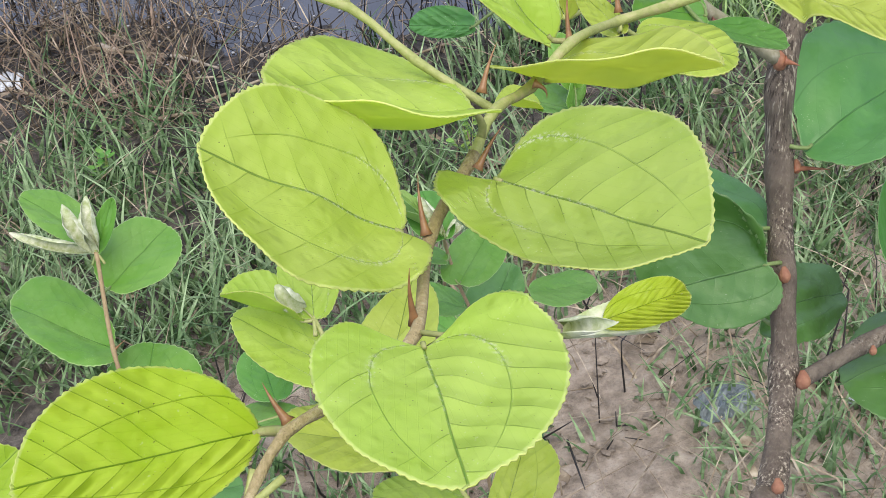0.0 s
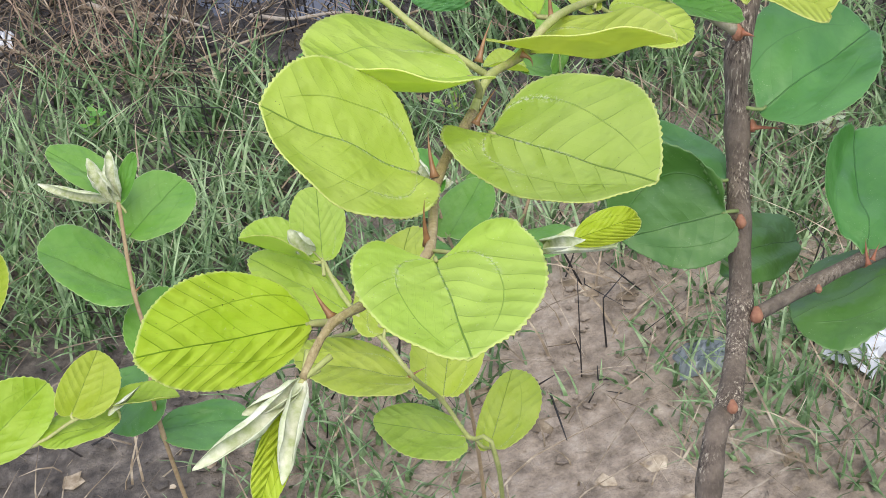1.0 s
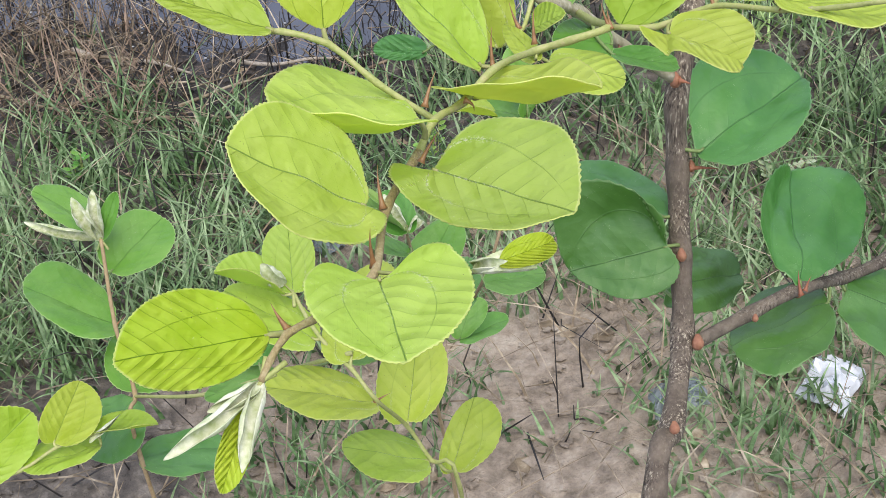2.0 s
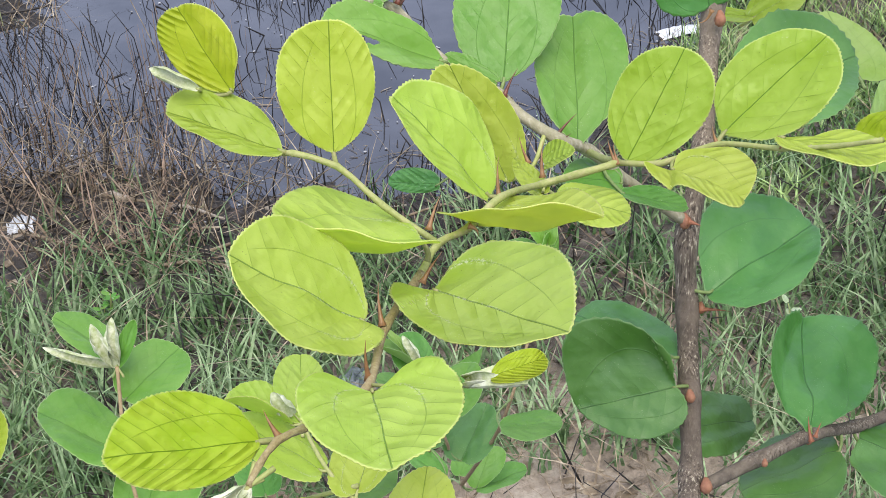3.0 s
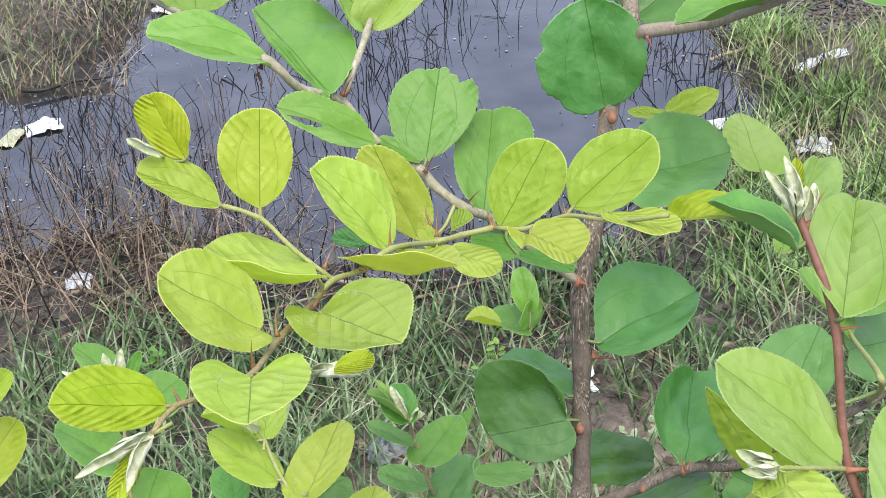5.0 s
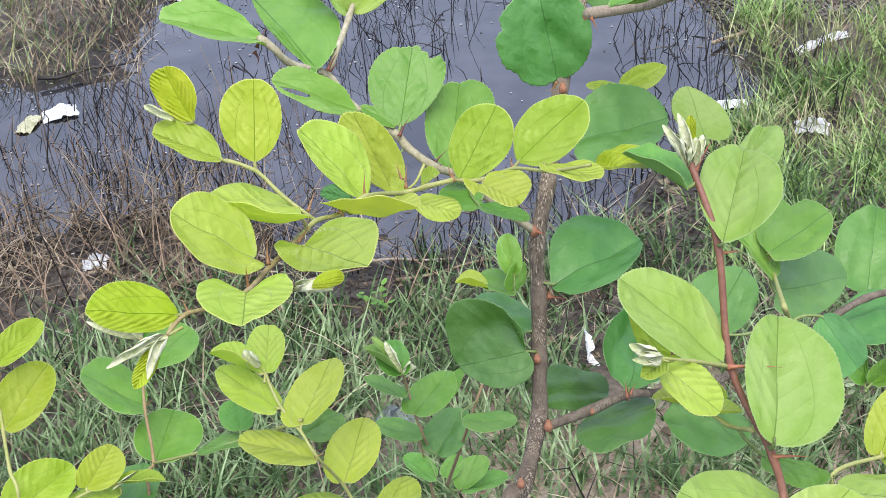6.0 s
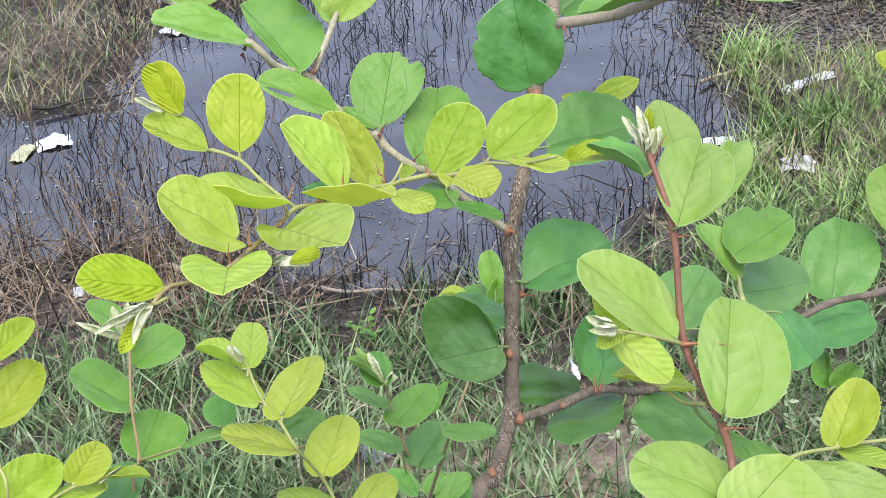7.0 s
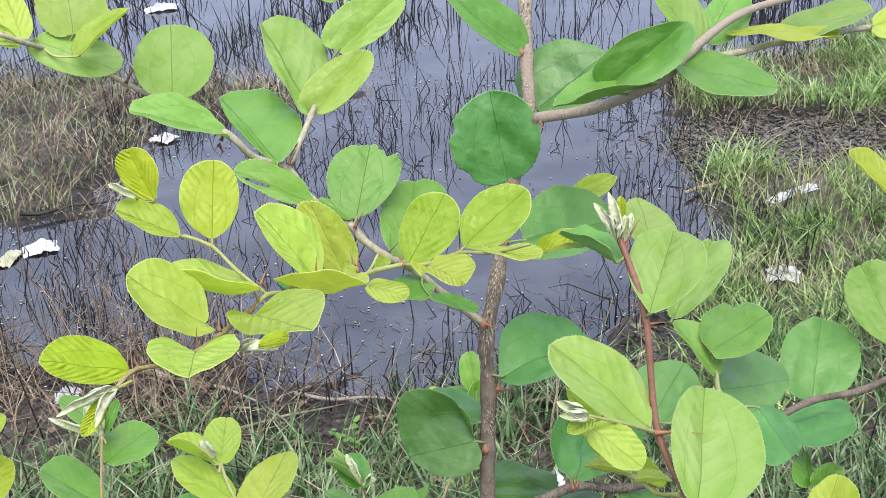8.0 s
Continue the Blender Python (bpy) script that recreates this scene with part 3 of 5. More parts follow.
grass_green = plain_material("grass_green", [(0.36, (0.03, 0.07, 0.022)), (0.48, (0.11, 0.19, 0.07)), (0.60, (0.30, 0.395, 0.205))], 30, 0.5, 0.1, 0.001, through=0.3)
grass_lush = plain_material("grass_lush", [(0.37, (0.022, 0.055, 0.014)), (0.47, (0.16, 0.28, 0.07)), (0.58, (0.42, 0.56, 0.22))], 30, 0.5, 0.1, 0.001, through=0.35)
grass_dry = plain_material("grass_dry", [(0.34, (0.05, 0.036, 0.024)), (0.5, (0.21, 0.16, 0.10)), (0.64, (0.48, 0.41, 0.30))], 30, 0.7, 0.1, 0.001, through=0.15)
grass_red = plain_material("grass_red", [(0.3, (0.09, 0.058, 0.038)), (0.7, (0.27, 0.19, 0.13))], 9, 0.7, 0.1, 0.001)
reed_dark = plain_material("reed_dark", [(0.3, (0.006, 0.006, 0.006)), (0.7, (0.035, 0.029, 0.024))], 20, 0.6, 0.2, 0.001)
blades("grass", sow(36000, -1.9, 2.0, 0.75, 2.95, 1, green_spot), grass_green, 0.075, 0.0066, 0.9, "short green grass growing over muddy ground", "grass")
blades("grass", sow(32000, 0.6, 2.6, 2.0, 5.2, 2, green_spot), grass_lush, 0.11, 0.0062, 0.9, "tall green grass along the pool bank", "grass")
blades("dry_grass", sow(24000, -1.9, 2.3, 0.8, 5.0, 3, dry_spot), grass_dry, 0.12, 0.0036, 1.9, "dry straw-coloured grass lying on the bank", "dry grass")
blades("dry_grass", sow(2300, -2.0, 0.5, 1.95, 3.0, 4, dry_spot), grass_red, 0.17, 0.0032, 1.5, "reddish brown dead grass at the water's edge", "dry grass")
def wide_spot(x, y, rng):
    """Sparse meadow all round, thinning out with distance."""
    if bank(x, y) < 0.06 or (-1.7 < x < 1.8 and 0.4 < y < 5.0):
        return 0
    return 1.3 if rng.random() < 0.95 - 0.09 * math.hypot(x, y - 2) + 0.6 * clump(x, y, 1.3, 51) else 0


blades("grass", sow(105000, -6.5, 6.5, -4.0, 6.5, 17, wide_spot), grass_green, 0.11, 0.011, 1.0, "short grass on the open ground round the pool", "grass", 2)
straw = plain_material("straw", [(0.34, (0.06, 0.085, 0.025)), (0.5, (0.24, 0.28, 0.11)), (0.64, (0.56, 0.55, 0.31))], 30, 0.6, 0.1, 0.001, through=0.2)
blades("grass", sow(1100, -2.4, -0.5, 3.2, 4.9, 18, green_spot), grass_green, 0.11, 0.006, 1.0, "green grass on the far muddy bank", "grass")
blades("dry_grass", sow(2600, -2.4, -0.5, 3.2, 4.9, 28, lambda x, y, r: 1.0 if bank(x, y) > -0.02 and r.random() < 0.5 + 1.2 * clump(x, y, 4, 9) else 0), grass_dry, 0.13, 0.0034, 1.0, "dry brown grass standing on the far bank", "dry grass")
blades("straw_grass", sow(3400, -2.4, -0.5, 3.2, 4.9, 14, lambda x, y, r: (0.9 + 0.6 * clump(x, y, 3, 6)) if bank(x, y) > 0.0 and r.random() < 0.25 + 1.3 * clump(x, y, 5, 17) else 0), straw, 0.10, 0.0038, 1.2, "tall straw-green grass standing on the far bank", "grass")
# Straw grass; the extra pale blades put sunlit brightness into this bank's colour.
blades("straw_grass", sow(14000, 0.8, 2.6, 2.4, 5.2, 15, lambda x, y, r: (0.9 + 0.6 * clump(x, y, 3, 6)) if bank(x, y) > 0.0 and r.random() < 0.35 + 0.9 * clump(x, y, 4, 27) - 1.2 * trampled(x, y) else 0), straw, 0.13, 0.0034, 0.8, "straw-green grass on the pool bank, thickened to look sunlit", "grass")
blades("grass", sow(9000, -0.9, 1.6, 1.3, 2.35, 16, lambda x, y, r: 1.0 if bank(x, y) > 0.02 and r.random() < 0.4 + 1.1 * clump(x, y, 4, 37) - (5 if x < -0.1 else 1.2) * max(0.0, y - 1.98) else 0), grass_green, 0.13, 0.0068, 0.9, "longer green grass tufts on the muddy shore", "grass")


def sticks(name, places, mat, length, radius, lean, label, category, seed):
    """Thin dead stems standing in the water, some bent over."""
    rng = random.Random(seed)
    verts, faces = [], []
    for x, y, s in places:
        z = min(ground_z(x, y), 0.0) - 0.01
        h = length * rng.uniform(0.35, 1.3)
        t = rng.uniform(0, 2 * math.pi)
        d = Vector((math.cos(t), math.sin(t), 0)) * lean * rng.uniform(0.1, 1.4)
        b = Vector((x, y, z))
        if rng.random() < 0.12:
            h *= 1.7
        r = radius * rng.uniform(0.35, 1.3)
        way = d + Vector((0, 0, 1))
        pts, c = [b], b
        for k in range(4):
            if rng.random() < 0.27:
                way = way + Vector((rng.uniform(-1, 1), rng.uniform(-1, 1), rng.uniform(-0.9, 0.3))) * (0.4 + lean)
            c = c + way.normalized() * h * 0.25
            pts.append(Vector((c.x, c.y, max(c.z, 0.002 if k else c.z))))
        tube_data(pts, [r, r * 0.95, r * 0.85, r * 0.7, r * 0.35], 3, verts, faces)
    return tagged(new(name, mesh_of(name, verts, faces, [mat])), label, category, kind="stuff")


sticks("reed_stems", sow(10000, -2.2, 2.2, 2.1, 5.6, 5, reed_spot), reed_dark, 0.13, 0.0023, 0.20, "dark dead reed stems standing in the pool", "reeds", 6)
sticks("reed_stems", sow(8000, -3.4, 3.4, 5.0, 9.5, 7, reed_spot), reed_dark, 0.26, 0.0034, 0.10, "dark dead reeds across the far pool", "reeds", 8)
sticks("dead_twigs", sow(800, -1.8, 2.0, 0.9, 3.0, 9, lambda x, y, r: 1.0 if bank(x, y) > -0.1 else 0), grass_dry, 0.16, 0.0016, 2.2, "thin dry twigs lying among the grass", "twigs", 10)

sticks("dead_stalks", sow(300, -1.7, -0.25, 2.0, 2.75, 21, lambda x, y, r: 1.0 if bank(x, y) > -0.2 else 0), grass_dry, 0.30, 0.0019, 1.1, "pale bent dead stalks arching over the shore", "stalks", 22)
sticks("dead_stalks", sow(190, -1.6, -0.35, 2.3, 3.0, 23, lambda x, y, r: 1.0 if bank(x, y) < 0.12 else 0), grass_red, 0.24, 0.0017, 0.12, "thin brown dead stalks standing in shallow water", "stalks", 24)
sticks("dead_twigs", sow(900, -1.0, 1.0, 2.0, 2.9, 25, lambda x, y, r: 1.0 if -0.45 < bank(x, y) < 0.3 else 0), grass_dry, 0.09, 0.0014, 2.6, "short pale straw pieces lying on the wet mud", "twigs", 26)
sticks("dead_twigs", sow(2600, 0.6, 2.1, 3.2, 4.35, 27, lambda x, y, r: 1.0 if r.random() < 0.15 + 1.6 * trampled(x, y) else 0), grass_dry, 0.075, 0.0016, 2.8, "short straw pieces trodden into wet mud", "twigs", 28)
sticks("dead_twigs", sow(1500, 0.6, 2.1, 3.2, 4.35, 29, lambda x, y, r: 1.0 if r.random() < 0.15 + 1.6 * trampled(x, y) else 0), reed_dark, 0.08, 0.0022, 1.6, "dark rotten reed pieces trodden into wet mud", "twigs", 30)
sticks("dead_stalks", sow(1500, -1.9, 2.2, 1.0, 3.2, 11, lambda x, y, r: 1.0 if bank(x, y) > 0.0 else 0), reed_dark, 0.17, 0.0019, 0.5, "dark dead stalks standing among the grass", "stalks", 12)



def flakes(name, places, mat, size, label, category, seed):
    """Small irregular chips lying flat, each with a little thickness."""
    rng = random.Random(seed)
    verts, faces = [], []
    for x, y, s in places:
        z = max(ground_z(x, y), 0.0) + 0.002
        r, t = size * rng.uniform(0.3, 1.3), rng.uniform(0, 6.28)
        st = len(verts)
        for lev in (0, 1):
            for k in range(5):
                w = t + k * 1.2566 + rng.uniform(-0.3, 0.3)
                q = r * rng.uniform(0.5, 1.2)
                verts.append(Vector((x + q * math.cos(w), y + q * 0.8 * math.sin(w), z + lev * (0.001 + (0.45 if name == "soil_clods" else 0.16) * r * rng.random()))))
        faces.append(tuple(range(st + 5, st + 10)))
        for k in range(5):
            faces.append((st + k, st + (k + 1) % 5, st + 5 + (k + 1) % 5, st + 5 + k))
    return tagged(new(name, mesh_of(name, verts, faces, [mat], smooth=False)), label, category, kind="stuff")


def float_spot(x, y, rng):
    s = bank(x, y)
    return 1.0 if -0.9 < s < 0.24 and rng.random() < 0.35 + 0.9 * clump(x, y, 3, 31) - 0.3 * max(0.0, -s) else 0


bleached = plain_material("bleached_wood", [(0.3, (0.16, 0.135, 0.105)), (0.7, (0.40, 0.35, 0.28))], 120, 0.8, 0.5, 0.001)
pale_chip = plain_material("pale_chip", [(0.3, (0.16, 0.16, 0.155)), (0.7, (0.46, 0.46, 0.46))], 200, 0.6, 0.2, 0.001)
dark_chip = plain_material("dark_chip", [(0.3, (0.012, 0.011, 0.010)), (0.7, (0.07, 0.058, 0.045))], 200, 0.5, 0.3, 0.001)
wet_mud_chip = plain_material("wet_mud_chip", [(0.3, (0.035, 0.029, 0.024)), (0.7, (0.17, 0.145, 0.12))], 60, 0.35, 0.6, 0.004)
flakes("floating_bits", sow(7500, -2.0, 2.0, 2.1, 5.2, 41, float_spot), pale_chip, 0.0040, "pale specks floating on the pool", "debris", 42)
flakes("dark_debris", sow(2200, -2.0, 2.0, 1.9, 5.2, 43, float_spot), dark_chip, 0.0036, "dark rotting leaves and clods in shallow water", "debris", 44)
flakes("soil_clods", sow(2600, -1.6, 1.8, 0.8, 2.6, 45, lambda x, y, r: 1.0 if bank(x, y) > 0.08 else 0), bank_soil, 0.012, "small clods of mud among the grass", "soil", 46)
flakes("soil_clods", sow(2200, -1.6, 0.8, 1.9, 2.7, 51, lambda x, y, r: 1.0 if 0.05 < bank(x, y) < 0.35 else 0), bank_soil, 0.014, "wet clods along the shore", "soil", 52)
flakes("soil_clods", sow(9000, 0.8, 2.1, 3.25, 4.3, 53, lambda x, y, r: 1.0 if bank(x, y) > 0.02 and r.random() < 2.0 * trampled(x, y) else 0), wet_mud_chip, 0.0095, "churned wet clods of mud on the far bank", "soil", 54)
flakes("dry_leaves", sow(420, -1.6, 1.8, 0.8, 2.7, 47, lambda x, y, r: 1.0 if bank(x, y) > 0.05 else 0), grass_dry, 0.018, "dry brown fallen leaves on the ground", "dead leaves", 48)

# ---- litter ----
plastic_white = plain_material("plastic_white", [(0.3, (0.50, 0.52, 0.54)), (0.7, (0.76, 0.77, 0.79))], 60, 0.35, 0.5, 0.003, through=0.2)
plastic_yellow = plain_material("plastic_yellow", [(0.3, (0.36, 0.36, 0.22)), (0.7, (0.55, 0.55, 0.38))], 60, 0.4, 0.5, 0.003, through=0.2)
plastic_blue = plain_material("plastic_clear", [(0.3, (0.30, 0.36, 0.38)), (0.7, (0.60, 0.66, 0.68))], 60, 0.2, 0.5, 0.004, through=0.2)
plastic_blue.node_tree.nodes["Principled BSDF"].inputs["Transmission Weight"].default_value = 0.75


def scrap(place, w, d, h, turn, seed, mat, label):
    """A crumpled sheet of thin plastic with real folds and thickness."""
    verts, faces = [], []
    nx, ny = 12, 8
    for side in (0, 1):
        for j in range(ny + 1):
            for i in range(nx + 1):
                u, v = i / nx - 0.5, j / ny - 0.5
                q = Vector((u * 5 + seed, v * 4, seed))
                edge = 1 + 0.25 * noise.noise(Vector((u * 4, v * 4, seed + 9)))
                z = h * (0.35 + 0.6 * abs(noise.noise(q)) + 0.35 * noise.noise(q * 2.7)) * (1.15 - 2.4 * (u * u + v * v))
                verts.append(Vector((u * w * edge, v * d * edge, max(z, 0.0) - 0.0012 * side)))
    k = (nx + 1) * (ny + 1)
    for j in range(ny):
        for i in range(nx):
            a = j * (nx + 1) + i
            faces.append((a, a + 1, a + nx + 2, a + nx + 1))
            faces.append((k + a, k + a + nx + 1, k + a + nx + 2, k + a + 1))
    ring = [i for i in range(nx + 1)] + [j * (nx + 1) + nx for j in range(1, ny + 1)]
    ring += [ny * (nx + 1) + i for i in range(nx - 1, -1, -1)] + [j * (nx + 1) for j in range(ny - 1, 0, -1)]
    for a, b in zip(ring, ring[1:] + ring[:1]):
        faces.append((b, a, k + a, k + b))
    x, y = place
    ob = new("plastic_scrap", mesh_of("plastic_scrap", verts, faces, [mat], smooth=False))
    ob.location = (x, y, max(ground_z(x, y), 0.0) + 0.004)
    ob.rotation_euler = (0.05, -0.04, radians(turn))
    return tagged(ob, label, "litter", "litter round the pool")


scrap((-1.16, 3.14), 0.105, 0.07, 0.035, 20, 1, plastic_white, "crumpled white plastic scrap floating in the pool")
scrap((-1.24, 3.08), 0.10, 0.05, 0.02, 80, 12, plastic_yellow, "yellowed plastic scrap floating in the pool")
scrap((1.00, 2.69), 0.085, 0.062, 0.045, -15, 2, plastic_white, "crumpled white plastic bag lying in grass")
scrap((1.16, 3.22), 0.205, 0.036, 0.03, 28, 3, plastic_white, "long white plastic strip on the grass bank")
scrap((-0.86, 2.25), 0.06, 0.05, 0.045, 0, 4, plastic_white, "small white plastic scrap among dead grass")
scrap((-0.93, 4.02), 0.09, 0.07, 0.03, -30, 5, plastic_white, "white plastic scrap on the muddy edge")
scrap((-1.24, 5.77), 0.16, 0.07, 0.04, 15, 6, plastic_white, "white plastic scrap far out on the pool")
scrap((0.81, 2.90), 0.12, 0.05, 0.02, 5, 7, plastic_white, "pale plastic strip at the water's edge")
scrap((-0.117, 1.575), 0.085, 0.07, 0.04, 30, 8, plastic_blue, "pale bluish plastic wrapper lying in grass")
scrap((0.65, 1.05), 0.10, 0.08, 0.06, 50, 10, plastic_white, "white plastic scrap lying on bare soil")
scrap((0.408, 1.08), 0.09, 0.06, 0.03, 10, 11, plastic_blue, "dull plastic wrapper lying on bare soil")


def ribbon(points, width, turns, mat, label):
    """A torn, twisted strip of thin plastic standing among the blades."""
    path = spline([Vector(p) for p in points], 0.004)
    verts, faces = [], []
    for i, c in enumerate(path):
        k = i / (len(path) - 1)
        a = turns * k * 6.28
        q = Vector((math.cos(a), math.sin(a), 0.25 * math.sin(3 * a)))
        w = width * (0.5 + 0.4 * noise.noise(Vector((k * 9, 2, 3))) + 0.15 * math.sin(k * 40)) * (1.1 - 0.5 * k)
        e = Vector((-q.y, q.x, 0)) * 0.0008
        verts += [c - q * w + e, c + q * w + e, c + q * w - e, c - q * w - e]
    for i in range(len(path) - 1):
        for k in range(4):
            a, d = 4 * i + k, 4 * i + (k + 1) % 4
            faces.append((a, d, d + 4, a + 4))
    faces += [(3, 2, 1, 0), tuple(len(verts) - 4 + k for k in range(4))]
    return tagged(new("plastic_strip", mesh_of("plastic_strip", verts, faces, [mat], smooth=False)), label, "litter", "litter round the pool")


ribbon([(0.3053, 1.7095, -0.0100), (0.3039, 1.7264, 0.0243), (0.2893, 1.7423, 0.0495), (0.2956, 1.7538, 0.0672), (0.2836, 1.7709, 0.0943)], 0.021, 1.3, plastic_white, "torn white plastic strip standing in grass")


def dry_stick(a, b, r, seed, mat, label):
    """A bent dry stick lying on the ground between two places."""
    rng = random.Random(seed)
    pts = []
    for k in range(5):
        x, y = a[0] + (b[0] - a[0]) * k / 4, a[1] + (b[1] - a[1]) * k / 4
        x, y = x + rng.uniform(-0.01, 0.01), y + rng.uniform(-0.012, 0.012)
        pts.append(Vector((x, y, max(ground_z(x, y), 0.0) + 0.012 + 0.012 * rng.random())))
    path = spline(pts, 0.02)
    verts, faces = [], []
    tube_data(path, [r * (1.1 - 0.7 * i / len(path)) for i in range(len(path))], 7, verts, faces)
    ob = new("dry_stick", mesh_of("dry_stick", verts, faces, [mat]))
    return tagged(ob, label, "stick", "dry sticks on the bank")


dry_stick((-0.66, 2.33), (-0.40, 2.20), 0.006, 1, bleached, "bleached dry stick lying at the water's edge")
dry_stick((-0.70, 2.33), (-0.44, 2.24), 0.005, 2, grass_dry, "pale dry stick lying on dead grass")
dry_stick((-1.00, 2.10), (-1.14, 2.42), 0.004, 3, grass_dry, "thin dry stick leaning in dead grass")
dry_stick((-0.66, 2.12), (-0.38, 2.16), 0.005, 4, grass_dry, "dry brown stick lying on mud")
dry_stick((-0.42, 2.05), (-0.18, 2.17), 0.004, 5, grass_dry, "thin dry stick lying on mud")
dry_stick((-0.30, 2.22), (0.02, 2.17), 0.005, 8, bleached, "bleached dry stick lying on the muddy shore")
dry_stick((-0.12, 2.10), (0.20, 2.20), 0.004, 9, grass_dry, "thin dry stick lying on the muddy shore")
dry_stick((-0.52, 2.02), (-0.20, 1.98), 0.004, 10, grass_dry, "thin dry stick lying among dead grass")
dry_stick((-0.85, 2.20), (-0.60, 2.06), 0.005, 11, grass_dry, "dry brown stick lying among dead grass")
dry_stick((0.25, 2.12), (0.50, 2.28), 0.004, 12, grass_dry, "thin dry stick lying by the water")
dry_stick((-0.95, 2.42), (-0.72, 2.52), 0.005, 13, reed_dark, "dark wet stick lying at the water's edge")
dry_stick((-1.28, 3.35), (-0.98, 3.46), 0.007, 6, reed_dark, "dark wet stick lying in the pool")
dry_stick((0.85, 3.30), (1.05, 3.42), 0.006, 7, grass_dry, "dry stick lying on the far bank")

# ---- the shrub and its shoots ----
shrub = thing("jujube_shrub", (0.03, -0.02, 0), "thorny jujube shrub with round young leaves beside a pool", "shrub")
shoot_r = thing("jujube_shoot", (0.23, -0.16, 0), "reddish jujube shoot with light green leaves and thorns", "shoot", "jujube shoots")
shoot_l = thing("jujube_shoot", (-0.16, 0.10, 0), "slim brown jujube shoot with round green leaves", "shoot", "jujube shoots")
shoot_m = thing("jujube_shoot", (0.0, 0.06, 0), "low jujube shoot with yellow-green leaves", "shoot", "jujube shoots")
shoot_e = thing("jujube_shoot", (-0.30, 0.15, 0), "jujube shoot with bright yellow young leaves", "shoot", "jujube shoots")
shoot_b = thing("jujube_shoot", (0.02, 0.74, 0), "small green jujube shoot rising from the grass", "shoot", "jujube shoots")
trunk = stem(shrub, "trunk", [(0.0200, -0.0600, -0.0300), (0.0250, -0.0600, 0.3500), (0.0350, -0.0550, 0.7500), (0.0520, -0.0300, 1.0800), (0.0661, 0.0254, 1.2824), (0.0769, 0.0443, 1.2984), (0.0870, 0.0717, 1.3156), (0.0888, 0.0863, 1.3411), (0.0911, 0.1034, 1.3681), (0.0911, 0.1096, 1.3952), (0.0977, 0.1194, 1.4222), (0.1080, 0.1524, 1.4593), (0.1181, 0.1629, 1.4905), (0.1195, 0.1912, 1.5158), (0.1216, 0.2219, 1.5373), (0.1250, 0.2800, 1.6600)], 0.0074, 0.0031, bark, "")
side_branch = stem(shrub, "branch", [(0.0910, 0.0669, 1.3154), (0.1142, 0.0773, 1.3154), (0.1335, 0.0799, 1.3221), (0.1571, 0.0964, 1.3067), (0.1786, 0.1063, 1.3029), (0.2060, 0.1203, 1.3053), (0.2407, 0.1369, 1.3116), (0.2751, 0.1603, 1.3125), (0.3081, 0.1680, 1.3138), (0.3360, 0.1800, 1.3184)], 0.0026, 0.0019, bark_side, "")
right_branch = stem(shrub, "branch", [(0.1203, 0.1543, 1.4952), (0.1488, 0.1435, 1.5031), (0.1782, 0.1286, 1.5206), (0.1946, 0.1405, 1.5308), (0.2271, 0.1773, 1.5373), (0.2703, 0.2201, 1.5336)], 0.003, 0.0017, bark_grey, "")
stem(shrub, "twig", [(0.1889, 0.1382, 1.5262), (0.2193, 0.1634, 1.5208), (0.2543, 0.1993, 1.5142), (0.3094, 0.2305, 1.5097), (0.3450, 0.2513, 1.5066)], 0.002, 0.0014, bark_green, "")
back_branch = stem(shrub, "branch", [(0.0900, 0.1091, 1.4037), (0.0718, 0.1094, 1.4201), (0.0557, 0.1046, 1.4394), (0.0439, 0.0973, 1.4500), (0.0315, 0.1086, 1.4556), (0.0278, 0.1130, 1.4592), (0.0085, 0.1189, 1.4723), (-0.0027, 0.1285, 1.4848), (-0.0183, 0.1196, 1.4961), (-0.0279, 0.1187, 1.5081), (-0.0633, 0.1631, 1.5089), (-0.0920, 0.2008, 1.5078), (-0.1141, 0.1919, 1.5257), (-0.1285, 0.1557, 1.5471), (-0.1497, 0.1445, 1.5613)], 0.0021, 0.0012, bark_green, "")
stem(shrub, "twig", [(-0.0027, 0.1285, 1.4848), (0.0083, 0.1543, 1.5024), (0.0135, 0.2067, 1.5066), (0.0198, 0.2278, 1.5153), (0.0258, 0.2478, 1.5443)], 0.0016, 0.0011, bark_green, "")
front_twig = stem(shrub, "twig", [(0.0556, 0.1044, 1.4391), (0.0536, 0.0693, 1.4585), (0.0536, 0.0492, 1.4699), (0.0418, 0.0466, 1.4690), (0.0327, 0.0509, 1.4642), (0.0179, 0.0235, 1.4798), (0.0081, 0.0114, 1.4796), (0.0000, 0.0000, 1.4843), (-0.0050, -0.0114, 1.4843)], 0.0012, 0.0009, twig_green, "")
stem(shrub, "twig", [(-0.0050, -0.0114, 1.4843), (-0.0144, -0.0300, 1.4847), (-0.0183, -0.0595, 1.4945), (-0.0245, -0.0665, 1.4948), (-0.0311, -0.0729, 1.4972), (-0.0358, -0.0776, 1.4993), (-0.0392, -0.0834, 1.4990), (-0.0412, -0.0872, 1.4978)], 0.0012, 0.0006, twig_brown, "")
stem(shrub, "twig", [(0.0000, 0.0000, 1.4843), (-0.0122, 0.0070, 1.4921), (-0.0223, 0.0137, 1.5005), (-0.0327, 0.0134, 1.5058), (-0.0367, 0.0248, 1.5000), (-0.0468, 0.0393, 1.5053), (-0.0549, 0.0336, 1.5146)], 0.00082, 0.0006, twig_green, "")
